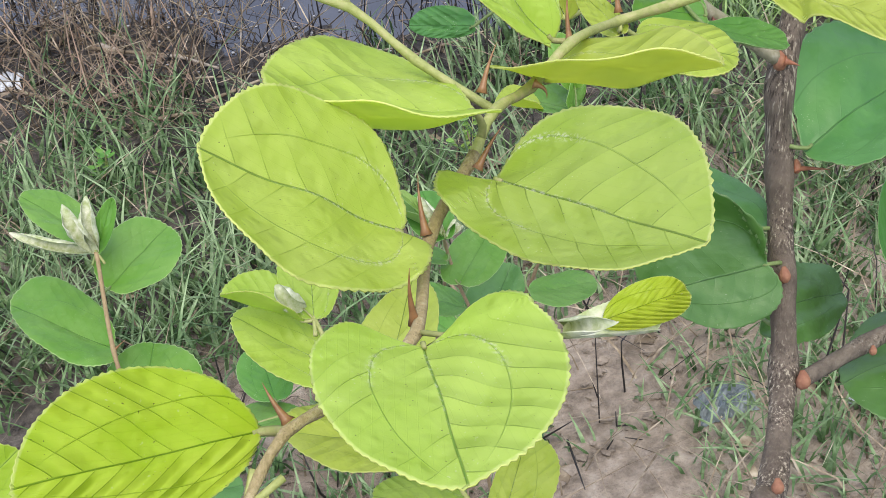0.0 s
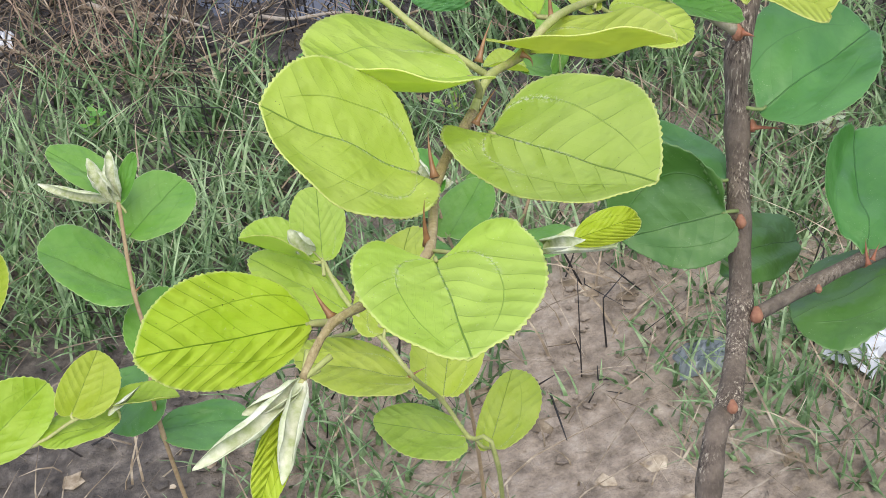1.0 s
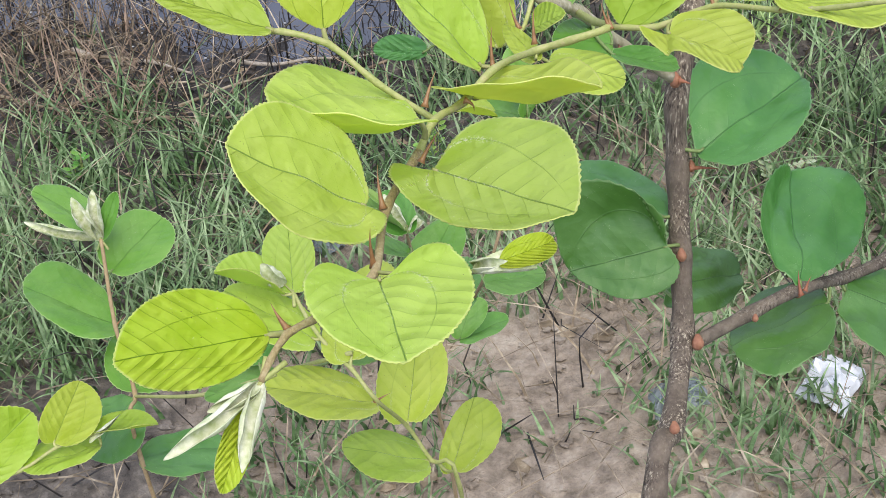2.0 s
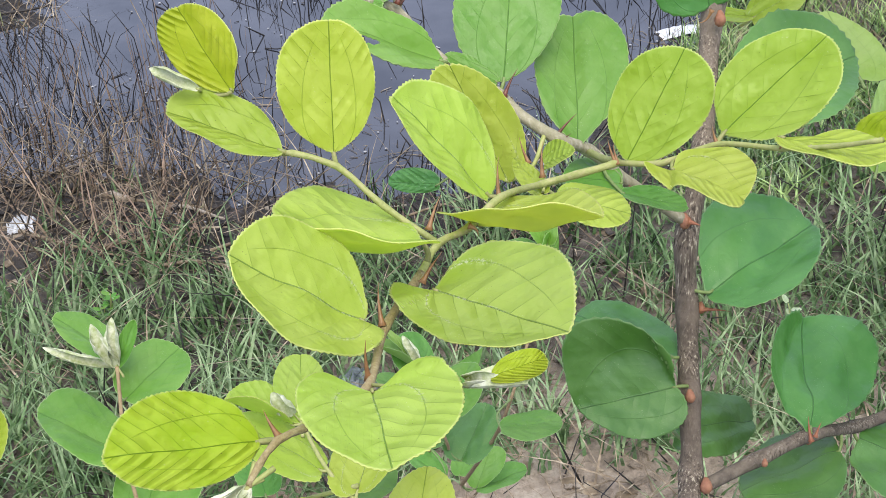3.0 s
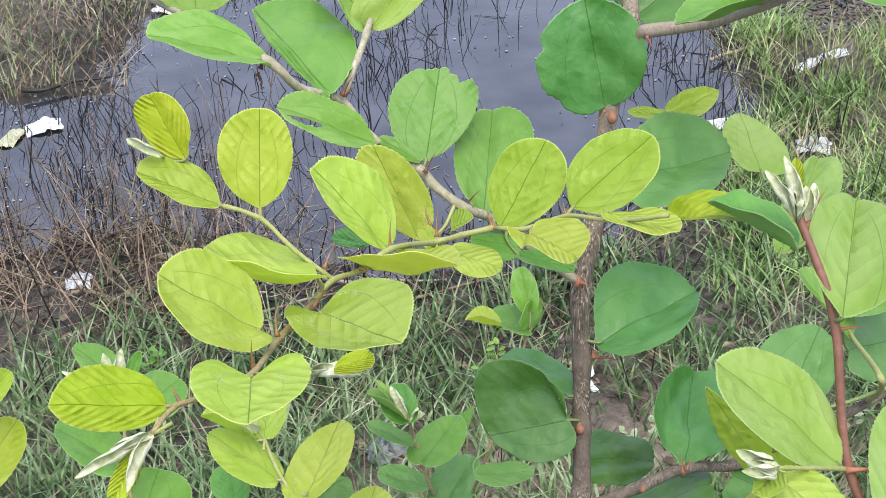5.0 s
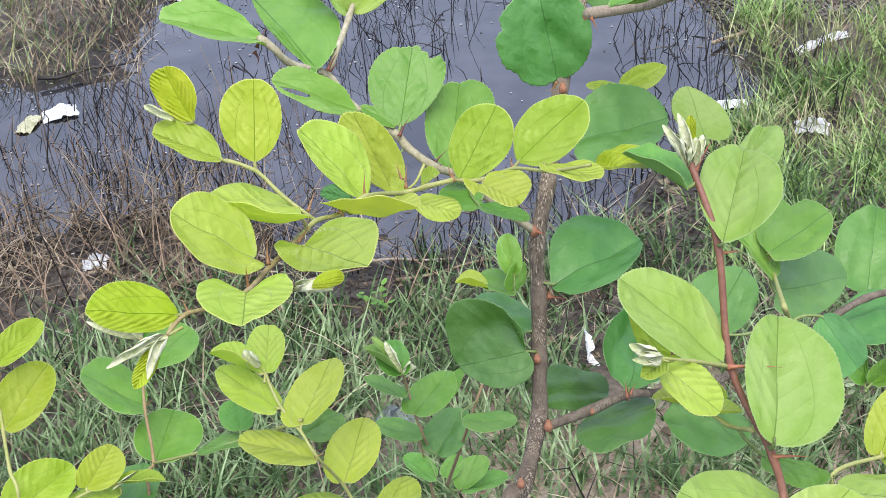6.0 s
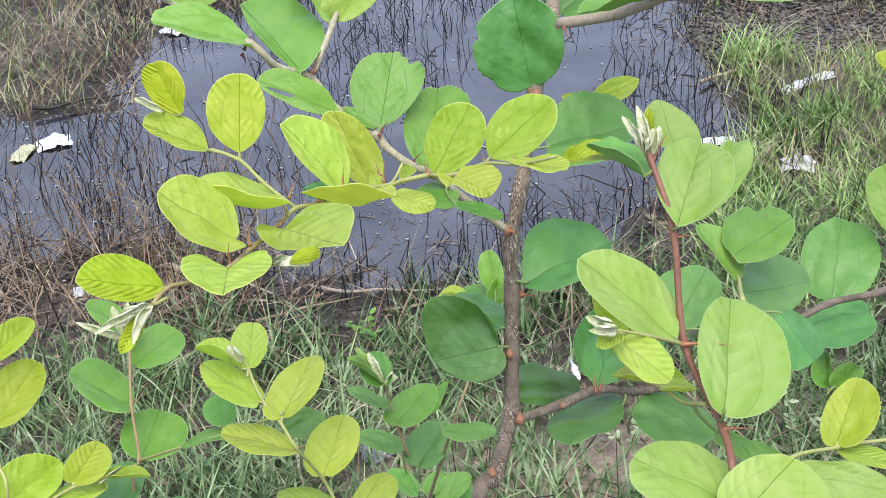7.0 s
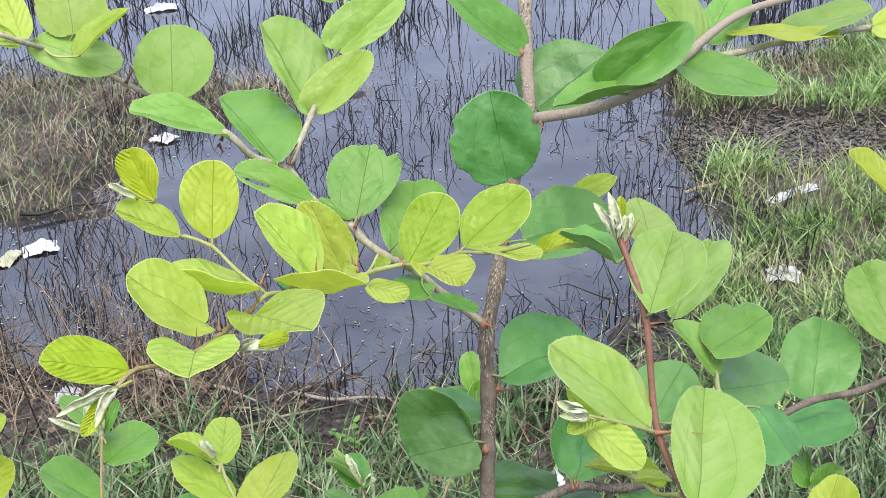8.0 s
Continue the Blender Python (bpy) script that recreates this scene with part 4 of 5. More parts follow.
stem(shrub, "twig", [(0.0536, 0.0492, 1.4699), (0.0642, 0.0399, 1.4742), (0.0780, 0.0365, 1.4806), (0.0895, 0.0179, 1.4893), (0.0980, 0.0048, 1.4970), (0.1052, -0.0044, 1.5034)], 0.0009, 0.0006, twig_green, "")
right_shoot = stem(shoot_r, "stem", [(0.2300, -0.1600, -0.0300), (0.2200, -0.1700, 0.5000), (0.2000, -0.1600, 1.0000), (0.1800, -0.1400, 1.3000), (0.1574, -0.1230, 1.4240), (0.1559, -0.0981, 1.4390), (0.1452, -0.0750, 1.4605), (0.1430, -0.0542, 1.4972), (0.1361, -0.0354, 1.5194), (0.1355, -0.0282, 1.5243)], 0.004, 0.0012, stem_red, "")
stem(shoot_r, "twig", [(0.1452, -0.0750, 1.4605), (0.1292, -0.0917, 1.4771), (0.1165, -0.1027, 1.4881)], 0.0008, 0.0005, twig_green, "")
stem(shoot_r, "twig", [(0.1512, -0.0892, 1.4436), (0.1459, -0.0728, 1.4322), (0.1375, -0.0652, 1.4351), (0.1234, -0.0594, 1.4353)], 0.001, 0.0006, twig_green, "")
far_twig = stem(shrub, "twig", [(0.2298, 0.1306, 1.3113), (0.1913, 0.0251, 1.4094), (0.2107, 0.1140, 1.3635), (0.2095, 0.1262, 1.3699)], 0.0015, 0.001, twig_green, "")
stem(shrub, "twig", [(0.3000, 0.1000, 1.0000), (0.2600, 0.0300, 1.2500), (0.2051, -0.0187, 1.3480), (0.2382, 0.0132, 1.3319), (0.2700, 0.0265, 1.3237)], 0.0017, 0.0009, twig_green, "")
left_shoot = stem(shoot_l, "stem", [(-0.1600, 0.1000, -0.0300), (-0.1500, 0.1200, 0.5000), (-0.1450, 0.1400, 0.9000), (-0.1485, 0.1640, 1.1774), (-0.1460, 0.1828, 1.2067), (-0.1493, 0.2014, 1.2358), (-0.1485, 0.2239, 1.2707)], 0.0032, 0.0009, stem_brown, "")
low_shoot = stem(shoot_m, "stem", [(0.0000, 0.0600, -0.0300), (0.0000, 0.0900, 0.6000), (0.0000, 0.1100, 1.0000), (-0.0000, 0.0858, 1.2236), (-0.0102, 0.0933, 1.2357), (-0.0185, 0.0983, 1.2549), (-0.0284, 0.0854, 1.2883), (-0.0365, 0.0956, 1.2978), (-0.0434, 0.1021, 1.3026), (-0.0493, 0.1099, 1.3095), (-0.0546, 0.1201, 1.3181)], 0.0026, 0.0008, twig_green, "")
stem(shoot_m, "twig", [(-0.0354, 0.0987, 1.3027), (-0.0642, 0.1176, 1.2775), (-0.1012, 0.1284, 1.2585), (-0.1461, 0.1819, 1.2052)], 0.001, 0.0008, twig_green, "")
edge_shoot = stem(shoot_e, "stem", [(-0.3000, 0.1500, -0.0300), (-0.2900, 0.1800, 0.6000), (-0.2850, 0.1700, 1.0000), (-0.2199, 0.1406, 1.2025), (-0.2239, 0.1576, 1.2291), (-0.2263, 0.1708, 1.2497), (-0.2291, 0.1915, 1.2821)], 0.0026, 0.001, twig_green, "")
stem(shoot_e, "twig", [(-0.2198, 0.1416, 1.2040), (-0.1958, 0.1445, 1.2079), (-0.1779, 0.1493, 1.2148), (-0.1603, 0.1515, 1.2176)], 0.001, 0.0007, twig_green, "")
middle_shoot = stem(shoot_b, "stem", [(0.0200, 0.7400, -0.0300), (0.0200, 0.7000, 0.4000), (-0.0038, 0.5623, 0.8728), (0.0097, 0.4325, 0.9834), (0.0029, 0.4166, 1.0328), (-0.0019, 0.4143, 1.0683), (-0.0026, 0.3870, 1.1050)], 0.0034, 0.001, stem_brown, "")
stem(shoot_b, "twig", [(0.0210, 0.5178, 0.8567), (0.0413, 0.4268, 0.9919), (0.0552, 0.4062, 1.0520), (0.0771, 0.4421, 1.0887), (0.0921, 0.4708, 1.1145)], 0.0018, 0.001, stem_brown, "")


def node_scar(parent, place, r):
    """An orange bud scar on the bark."""
    verts, faces = [], []
    c = Vector(place)
    path = [c + Vector((0, 0.25 * r, -1.1 * r)), c + Vector((0, -0.2 * r, -0.7 * r)), c + Vector((0, -0.5 * r, 0)), c + Vector((0, -0.2 * r, 0.8 * r)), c + Vector((0, 0.3 * r, 1.3 * r))]
    tube_data(spline(path, 0.6 * r), [r * k for k in (0.3, 0.7, 0.95, 1.0, 1.0, 0.9, 0.7, 0.5, 0.3)] + [0.3 * r] * 8, 8, verts, faces)
    return part("bud_scar", mesh_of("bud_scar", verts, faces, [scar]), parent, place, "orange-brown bud scar")


node_scar(trunk, (0.0900, 0.1091, 1.4037), 0.0020)
node_scar(trunk, (0.0961, 0.1038, 1.3685), 0.0016)
node_scar(trunk, (0.0878, 0.0824, 1.3462), 0.0019)
node_scar(trunk, (0.0913, 0.0672, 1.3159), 0.0023)
node_scar(trunk, (0.0754, 0.0375, 1.3064), 0.0019)
node_scar(trunk, (0.1082, 0.1444, 1.4621), 0.0020)
node_scar(trunk, (0.1205, 0.1540, 1.4947), 0.0019)
node_scar(trunk, (0.1167, 0.1890, 1.5191), 0.0016)
node_scar(side_branch, (0.1136, 0.0708, 1.3200), 0.0012)
node_scar(side_branch, (0.1322, 0.0793, 1.3212), 0.0017)
thorn(front_twig, (-0.0150, -0.0316, 1.4863), (-0.0146, -0.0249, 1.4934), 0.0011, thorn_brown, 0)
thorn(front_twig, (-0.0184, -0.0566, 1.4932), (-0.0177, -0.0557, 1.5029), 0.0011, thorn_brown, 0)
thorn(front_twig, (-0.0051, -0.0171, 1.4859), (0.0005, -0.0126, 1.4908), 0.0011, thorn_brown, 0)
thorn(front_twig, (-0.0021, -0.0023, 1.4901), (0.0020, 0.0032, 1.4960), 0.0011, thorn_brown, 0)
thorn(front_twig, (-0.0360, -0.0730, 1.4957), (-0.0384, -0.0692, 1.4998), 0.0011, thorn_brown, 0)
thorn(front_twig, (0.0083, 0.0083, 1.4826), (0.0095, 0.0060, 1.4802), 0.0011, thorn_brown, 1)
thorn(front_twig, (0.0176, 0.0239, 1.4790), (0.0189, 0.0298, 1.4881), 0.0011, thorn_brown, 0)
thorn(front_twig, (0.0330, 0.0527, 1.4651), (0.0344, 0.0582, 1.4737), 0.0011, thorn_brown, 0)
thorn(front_twig, (0.0309, 0.0660, 1.4617), (0.0291, 0.0705, 1.4684), 0.0011, thorn_brown, 0)
thorn(front_twig, (0.0532, 0.0481, 1.4699), (0.0517, 0.0522, 1.4762), 0.0011, thorn_brown, 0)
thorn(front_twig, (0.0537, 0.0481, 1.4699), (0.0531, 0.0512, 1.4747), 0.0011, thorn_brown, 0)
thorn(front_twig, (0.0781, 0.0365, 1.4806), (0.0774, 0.0392, 1.4847), 0.0011, thorn_brown, 0)
thorn(front_twig, (0.0895, 0.0181, 1.4895), (0.0887, 0.0200, 1.4924), 0.0011, thorn_brown, 0)
thorn(back_branch, (0.0290, 0.1093, 1.4602), (0.0345, 0.1138, 1.4672), 0.0013, thorn_dark, 0)
thorn(back_branch, (0.0429, 0.0972, 1.4496), (0.0514, 0.1011, 1.4558), 0.0013, thorn_dark, 0)
thorn(back_branch, (0.0430, 0.0958, 1.4475), (0.0488, 0.0978, 1.4507), 0.0013, thorn_dark, 0)
thorn(back_branch, (-0.0029, 0.1284, 1.4845), (0.0041, 0.1316, 1.4899), 0.0013, thorn_dark, 0)
thorn(back_branch, (-0.0321, 0.1197, 1.5047), (-0.0264, 0.1244, 1.5123), 0.0013, thorn_dark, 0)
thorn(back_branch, (-0.0333, 0.1188, 1.5033), (-0.0341, 0.1154, 1.4982), 0.0013, thorn_dark, 1)
thorn(back_branch, (0.0691, 0.1052, 1.4227), (0.0736, 0.1043, 1.4213), 0.0013, thorn_dark, 0)
thorn(back_branch, (-0.0921, 0.1970, 1.5096), (-0.0822, 0.2027, 1.5211), 0.0013, thorn_dark, 0)
thorn(back_branch, (-0.0021, 0.1260, 1.4881), (0.0036, 0.1295, 1.4953), 0.0013, thorn_dark, 0)
thorn(trunk, (0.0951, 0.1026, 1.3685), (0.1065, 0.1011, 1.3667), 0.0016, thorn_red, 0)
thorn(trunk, (0.0908, 0.1071, 1.4045), (0.0950, 0.1059, 1.4029), 0.0018, thorn_red, 0)
thorn(trunk, (0.1054, 0.1442, 1.4656), (0.0995, 0.1428, 1.4632), 0.0011, thorn_brown, 1)
thorn(side_branch, (0.1315, 0.0741, 1.3246), (0.1316, 0.0792, 1.3324), 0.0013, thorn_red, 0)
thorn(side_branch, (0.1331, 0.0749, 1.3257), (0.1361, 0.0778, 1.3302), 0.0012, thorn_red, 0)
thorn(right_shoot, (0.1434, -0.0773, 1.4623), (0.1623, -0.0780, 1.4605), 0.0013, thorn_red, 0)
thorn(right_shoot, (0.1555, -0.0987, 1.4398), (0.1687, -0.0992, 1.4386), 0.0013, thorn_red, 0)
thorn(right_shoot, (0.1431, -0.0555, 1.4944), (0.1516, -0.0553, 1.4944), 0.0013, thorn_red, 0)
thorn(right_shoot, (0.1376, -0.0368, 1.5163), (0.1448, -0.0309, 1.5252), 0.0013, thorn_red, 0)
thorn(right_shoot, (0.1270, -0.0652, 1.4595), (0.1266, -0.0629, 1.4631), 0.0009, thorn_brown, 0)
thorn(low_shoot, (-0.0294, 0.0852, 1.2877), (-0.0225, 0.0866, 1.2898), 0.0011, thorn_brown, 0)
thorn(left_shoot, (-0.1493, 0.2011, 1.2352), (-0.1433, 0.2033, 1.2384), 0.0011, thorn_brown, 0)
thorn(right_branch, (0.1228, 0.1506, 1.4949), (0.1253, 0.1476, 1.4890), 0.0012, thorn_red, 0)
thorn(right_branch, (0.1960, 0.1408, 1.5313), (0.1926, 0.1423, 1.5343), 0.0011, thorn_brown, 1)
thorn(right_branch, (0.2543, 0.1989, 1.5134), (0.2571, 0.1970, 1.5095), 0.0011, thorn_brown, 1)
leaf(front_twig, (-0.0176, -0.0656, 1.4984), (-0.0147, -0.0935, 1.5048), (-0.0313, -0.0764, 1.5072), (-0.0007, -0.0724, 1.5025), "young", aw=0.25, lobes=(0.19, 0.20), notch=0.33, cups=(0.06, 0.20), detail=2, stalk=False)
leaf(front_twig, (-0.0395, -0.0748, 1.4969), (-0.0636, -0.0901, 1.5116), (-0.0535, -0.0742, 1.5108), (-0.0527, -0.0904, 1.5015), "tender", aw=0.55, lobes=(-0.05, -0.03), notch=0.31, cups=(0.19, 0.33), detail=2)
leaf(front_twig, (-0.0188, -0.0382, 1.4938), (-0.0433, -0.0420, 1.5170), (-0.0283, -0.0272, 1.5118), (-0.0331, -0.0596, 1.5062), "young", aw=0.54, lobes=(0.02, 0.12), notch=0.05, cups=(0.13, 0.30), detail=2, stalk=False)
leaf(front_twig, (-0.0026, -0.0228, 1.4880), (0.0226, -0.0538, 1.4976), (0.0029, -0.0520, 1.4920), (0.0220, -0.0237, 1.4986), "lime", aw=0.59, lobes=(0.20, 0.00), notch=0.08, cups=(0.43, -0.04), detail=2, stalk=False)
leaf(front_twig, (-0.0038, -0.0076, 1.4902), (-0.0357, -0.0143, 1.5043), (-0.0242, 0.0179, 1.4906), (-0.0136, -0.0289, 1.5082), "young", aw=0.4, lobes=(0.03, 0.12), detail=2, sag=0.004)
leaf(front_twig, (0.0054, -0.0691, 1.5016), (0.0159, -0.0690, 1.5049), (0.0129, -0.0715, 1.5023), (0.0107, -0.0666, 1.5052), "tender", aw=0.51, lobes=(0.11, -0.01), notch=0.22, detail=2, stalk=False)
leaf(front_twig, (-0.0000, -0.0694, 1.5001), (0.0119, -0.0710, 1.5007), (0.0083, -0.0702, 1.4994), (0.0108, -0.0670, 1.5030), "bud", aw=0.54, lobes=(0.14, 0.12), notch=0.23, detail=2)
leaf(front_twig, (0.0009, -0.0663, 1.4979), (0.0060, -0.0745, 1.5067), (0.0030, -0.0714, 1.5012), (0.0035, -0.0695, 1.5033), "bud", roll=1, stalk=False)
leaf(front_twig, (-0.0412, -0.0872, 1.4978), (-0.0585, -0.1000, 1.4960), (-0.0506, -0.0927, 1.4981), (-0.0491, -0.0945, 1.4957), "bud", roll=1)
leaf(front_twig, (-0.0441, -0.0917, 1.4963), (-0.0494, -0.1056, 1.4917), (-0.0492, -0.0983, 1.4959), (-0.0443, -0.0990, 1.4922), "tender", cups=(0.3, 0.3), stalk=False)
leaf(front_twig, (-0.0412, -0.0872, 1.4978), (-0.0457, -0.1025, 1.4926), (-0.0452, -0.0945, 1.4956), (-0.0418, -0.0952, 1.4948), "bud", roll=1)
leaf(front_twig, (-0.0412, -0.0872, 1.4978), (-0.0505, -0.0930, 1.4986), (-0.0463, -0.0892, 1.4993), (-0.0454, -0.0909, 1.4970), "bud", roll=1)
leaf(front_twig, (-0.0230, 0.0192, 1.5012), (-0.0206, 0.0321, 1.5299), (-0.0111, 0.0263, 1.5162), (-0.0347, 0.0239, 1.5193), "yellow", aw=0.50, lobes=(-0.02, -0.03), notch=0.25, cups=(-0.04, 0.04), detail=2)
leaf(front_twig, (-0.0350, 0.0154, 1.5053), (-0.0624, 0.0283, 1.5120), (-0.0466, 0.0309, 1.5141), (-0.0475, 0.0145, 1.5085), "yellow", aw=0.45, lobes=(-0.02, 0.01), notch=0.25, cups=(0.03, -0.02), detail=2)
leaf(front_twig, (-0.0460, 0.0293, 1.5153), (-0.0567, 0.0405, 1.5334), (-0.0443, 0.0316, 1.5303), (-0.0616, 0.0390, 1.5222), "tender", aw=0.50, lobes=(-0.11, 0.02), notch=0.24, cups=(-0.08, 0.02), detail=2)
leaf(front_twig, (-0.0540, 0.0291, 1.5170), (-0.0658, 0.0360, 1.5204), (-0.0589, 0.0334, 1.5200), (-0.0609, 0.0318, 1.5175), "bud", roll=1)
leaf(front_twig, (0.0165, 0.0377, 1.4708), (-0.0068, 0.0418, 1.5019), (0.0140, 0.0544, 1.4901), (0.0009, 0.0316, 1.4870), "young", aw=0.45, lobes=(-0.02, 0.05), notch=0.23, cups=(0.03, 0.11), detail=2)
leaf(front_twig, (0.0258, 0.0781, 1.4482), (0.0111, 0.0874, 1.4848), (0.0301, 0.0812, 1.4684), (0.0066, 0.0798, 1.4705), "young", aw=0.48, lobes=(-0.04, -0.01), notch=0.25, cups=(-0.05, 0.06))
leaf(front_twig, (0.0115, 0.0173, 1.4760), (0.0394, -0.0017, 1.4882), (0.0170, -0.0070, 1.4974), (0.0309, 0.0281, 1.4768), "young", lobes=(0.3, 0.0), detail=2, sag=0.002)
leaf(front_twig, (0.0326, 0.0493, 1.4623), (0.0269, 0.0677, 1.4629), (0.0336, 0.0581, 1.4625), (0.0269, 0.0546, 1.4623), "young")
leaf(front_twig, (0.0385, 0.0864, 1.4475), (0.0466, 0.0798, 1.4560), (0.0412, 0.0768, 1.4512), (0.0426, 0.0894, 1.4523), "young", fold=0.4)
leaf(front_twig, (0.0368, 0.0521, 1.4589), (0.0550, 0.0385, 1.4595), (0.0438, 0.0344, 1.4596), (0.0494, 0.0543, 1.4591), "young")
leaf(front_twig, (0.0562, 0.0472, 1.4714), (0.0729, 0.0554, 1.4997), (0.0771, 0.0437, 1.4861), (0.0552, 0.0588, 1.4894), "yellow", aw=0.54, lobes=(-0.00, -0.04), notch=0.26, cups=(-0.05, 0.02), detail=2)
leaf(front_twig, (0.0805, 0.0395, 1.4819), (0.1076, 0.0444, 1.5052), (0.1016, 0.0272, 1.4924), (0.0853, 0.0490, 1.4999), "yellow", aw=0.52, lobes=(-0.04, -0.06), notch=0.25, cups=(0.08, -0.09), detail=2)
leaf(front_twig, (0.0652, 0.0333, 1.4765), (0.0794, 0.0153, 1.4769), (0.0697, 0.0092, 1.4858), (0.0822, 0.0284, 1.4822), "young", aw=0.53, lobes=(0.53, 0.11), notch=0.23, cups=(-0.45, 0.02), detail=2)
leaf(front_twig, (0.0894, 0.0201, 1.4913), (0.1092, -0.0010, 1.4956), (0.0964, 0.0005, 1.4953), (0.1061, 0.0164, 1.4913), "yellow", aw=0.53, lobes=(0.08, -0.21), notch=0.20, cups=(0.04, 0.33), detail=2)
leaf(front_twig, (0.1104, 0.0185, 1.4884), (0.1266, -0.0108, 1.5040), (0.1213, -0.0117, 1.5043), (0.1231, 0.0121, 1.5019), "tender", aw=0.52, lobes=(-0.08, 0.14), notch=0.22, cups=(0.31, -0.08), detail=2)
leaf(back_branch, (0.0296, 0.1147, 1.4625), (0.0370, 0.1456, 1.4876), (0.0523, 0.1366, 1.4780), (0.0161, 0.1324, 1.4808), "mid", aw=0.49, lobes=(0.01, 0.01), notch=0.25, cups=(-0.05, -0.10), bites=((-34, 24, 0.24), (-64, 9, 0.08), (14, 10, 0.06)))
leaf(back_branch, (0.0513, 0.1002, 1.4443), (0.0584, 0.1516, 1.4643), (0.0746, 0.1345, 1.4584), (0.0412, 0.1264, 1.4598), "mid", aw=0.54, lobes=(-0.05, -0.05), notch=0.24, cups=(-0.14, 0.02))
leaf(back_branch, (0.0107, 0.1139, 1.4725), (-0.0249, 0.1072, 1.4938), (-0.0062, 0.1181, 1.4908), (-0.0079, 0.0929, 1.4870), "midl", aw=0.50, lobes=(-0.06, 0.03), notch=0.25, cups=(0.01, -0.10), holes=((0.70, 0.40, 0.17, 0.17),))
leaf(back_branch, (0.0274, 0.1137, 1.4633), (0.0118, 0.1197, 1.4718), (0.0227, 0.1196, 1.4684), (0.0178, 0.1121, 1.4677), "mid")
leaf(back_branch, (0.0055, 0.0982, 1.4368), (-0.0106, 0.1082, 1.4330), (-0.0018, 0.1059, 1.4391), (-0.0026, 0.1014, 1.4321), "dark")
leaf(back_branch, (0.0640, 0.0922, 1.4300), (0.0871, 0.0960, 1.4184), (0.0723, 0.0836, 1.4263), (0.0775, 0.0994, 1.4233), "mid", fold=0.3)
leaf(back_branch, (0.0654, 0.0980, 1.4297), (0.0460, 0.0965, 1.4359), (0.0586, 0.1114, 1.4317), (0.0546, 0.0871, 1.4310), "mid")
leaf(back_branch, (-0.0063, 0.1225, 1.4906), (-0.0410, 0.1849, 1.5037), (-0.0031, 0.1744, 1.5003), (-0.0267, 0.1482, 1.4957), "mid", aw=0.52, lobes=(-0.01, 0.03), notch=0.25, cups=(-0.03, -0.01))
leaf(back_branch, (-0.0286, 0.1200, 1.5079), (-0.0725, 0.1194, 1.5215), (-0.0515, 0.1294, 1.5250), (-0.0441, 0.0941, 1.5212), "midl", aw=0.50, lobes=(-0.08, 0.03), notch=0.21)
leaf(back_branch, (-0.0643, 0.1772, 1.5079), (-0.0676, 0.2139, 1.5345), (-0.0437, 0.1961, 1.5217), (-0.0858, 0.1957, 1.5200), "midl", aw=0.48, lobes=(0.07, 0.03), notch=0.25, cups=(-0.01, 0.05))
leaf(back_branch, (0.0076, 0.1614, 1.5010), (-0.0174, 0.1995, 1.5371), (0.0116, 0.2046, 1.5249), (-0.0078, 0.1683, 1.5193), "pale")
leaf(back_branch, (0.0094, 0.1614, 1.5009), (0.0365, 0.1779, 1.5273), (0.0345, 0.1605, 1.5148), (0.0081, 0.1673, 1.5173), "pale")
leaf(back_branch, (0.0216, 0.1926, 1.5233), (0.0551, 0.2149, 1.5456), (0.0477, 0.1967, 1.5314), (0.0220, 0.2018, 1.5418), "pale")
leaf(back_branch, (0.0235, 0.2051, 1.5483), (0.0081, 0.2126, 1.5635), (0.0242, 0.2110, 1.5601), (0.0104, 0.2060, 1.5502), "midl")
leaf(back_branch, (-0.1101, 0.1800, 1.5429), (-0.1191, 0.2154, 1.5690), (-0.0922, 0.1860, 1.5549), (-0.1288, 0.1862, 1.5552), "pale")
leaf(back_branch, (-0.1271, 0.1695, 1.5441), (-0.0895, 0.1713, 1.5253), (-0.1166, 0.1623, 1.5297), (-0.0999, 0.1880, 1.5363), "pale")
leaf(back_branch, (-0.1042, 0.1604, 1.5371), (-0.0769, 0.1654, 1.5583), (-0.0839, 0.1559, 1.5504), (-0.0974, 0.1711, 1.5473), "young", fold=0.4)
leaf(back_branch, (-0.1296, 0.1598, 1.5472), (-0.1446, 0.1910, 1.5648), (-0.1287, 0.1758, 1.5567), (-0.1464, 0.1736, 1.5525), "young")
leaf(back_branch, (-0.1310, 0.1593, 1.5460), (-0.1638, 0.1850, 1.5529), (-0.1490, 0.1749, 1.5551), (-0.1468, 0.1693, 1.5437), "young")
leaf(trunk, (0.1063, 0.1518, 1.4632), (0.0987, 0.1610, 1.5079), (0.1225, 0.1509, 1.4917), (0.0775, 0.1497, 1.4834), "dark", aw=0.52, lobes=(0.01, 0.04), notch=0.25, cups=(-0.01, -0.03), bites=((68, 10, 0.08), (126, 11, 0.09)))
leaf(trunk, (0.1122, 0.1271, 1.4406), (0.1601, 0.1505, 1.4381), (0.1317, 0.1040, 1.4415), (0.1319, 0.1552, 1.4558), "dark", aw=0.49, lobes=(0.04, 0.05), notch=0.25)
leaf(trunk, (0.0980, 0.1018, 1.3764), (0.1452, 0.1337, 1.3766), (0.1244, 0.0927, 1.3792), (0.1113, 0.1393, 1.3903), "dark", aw=0.55, lobes=(-0.04, -0.07), notch=0.26, cups=(0.27, 0.02))
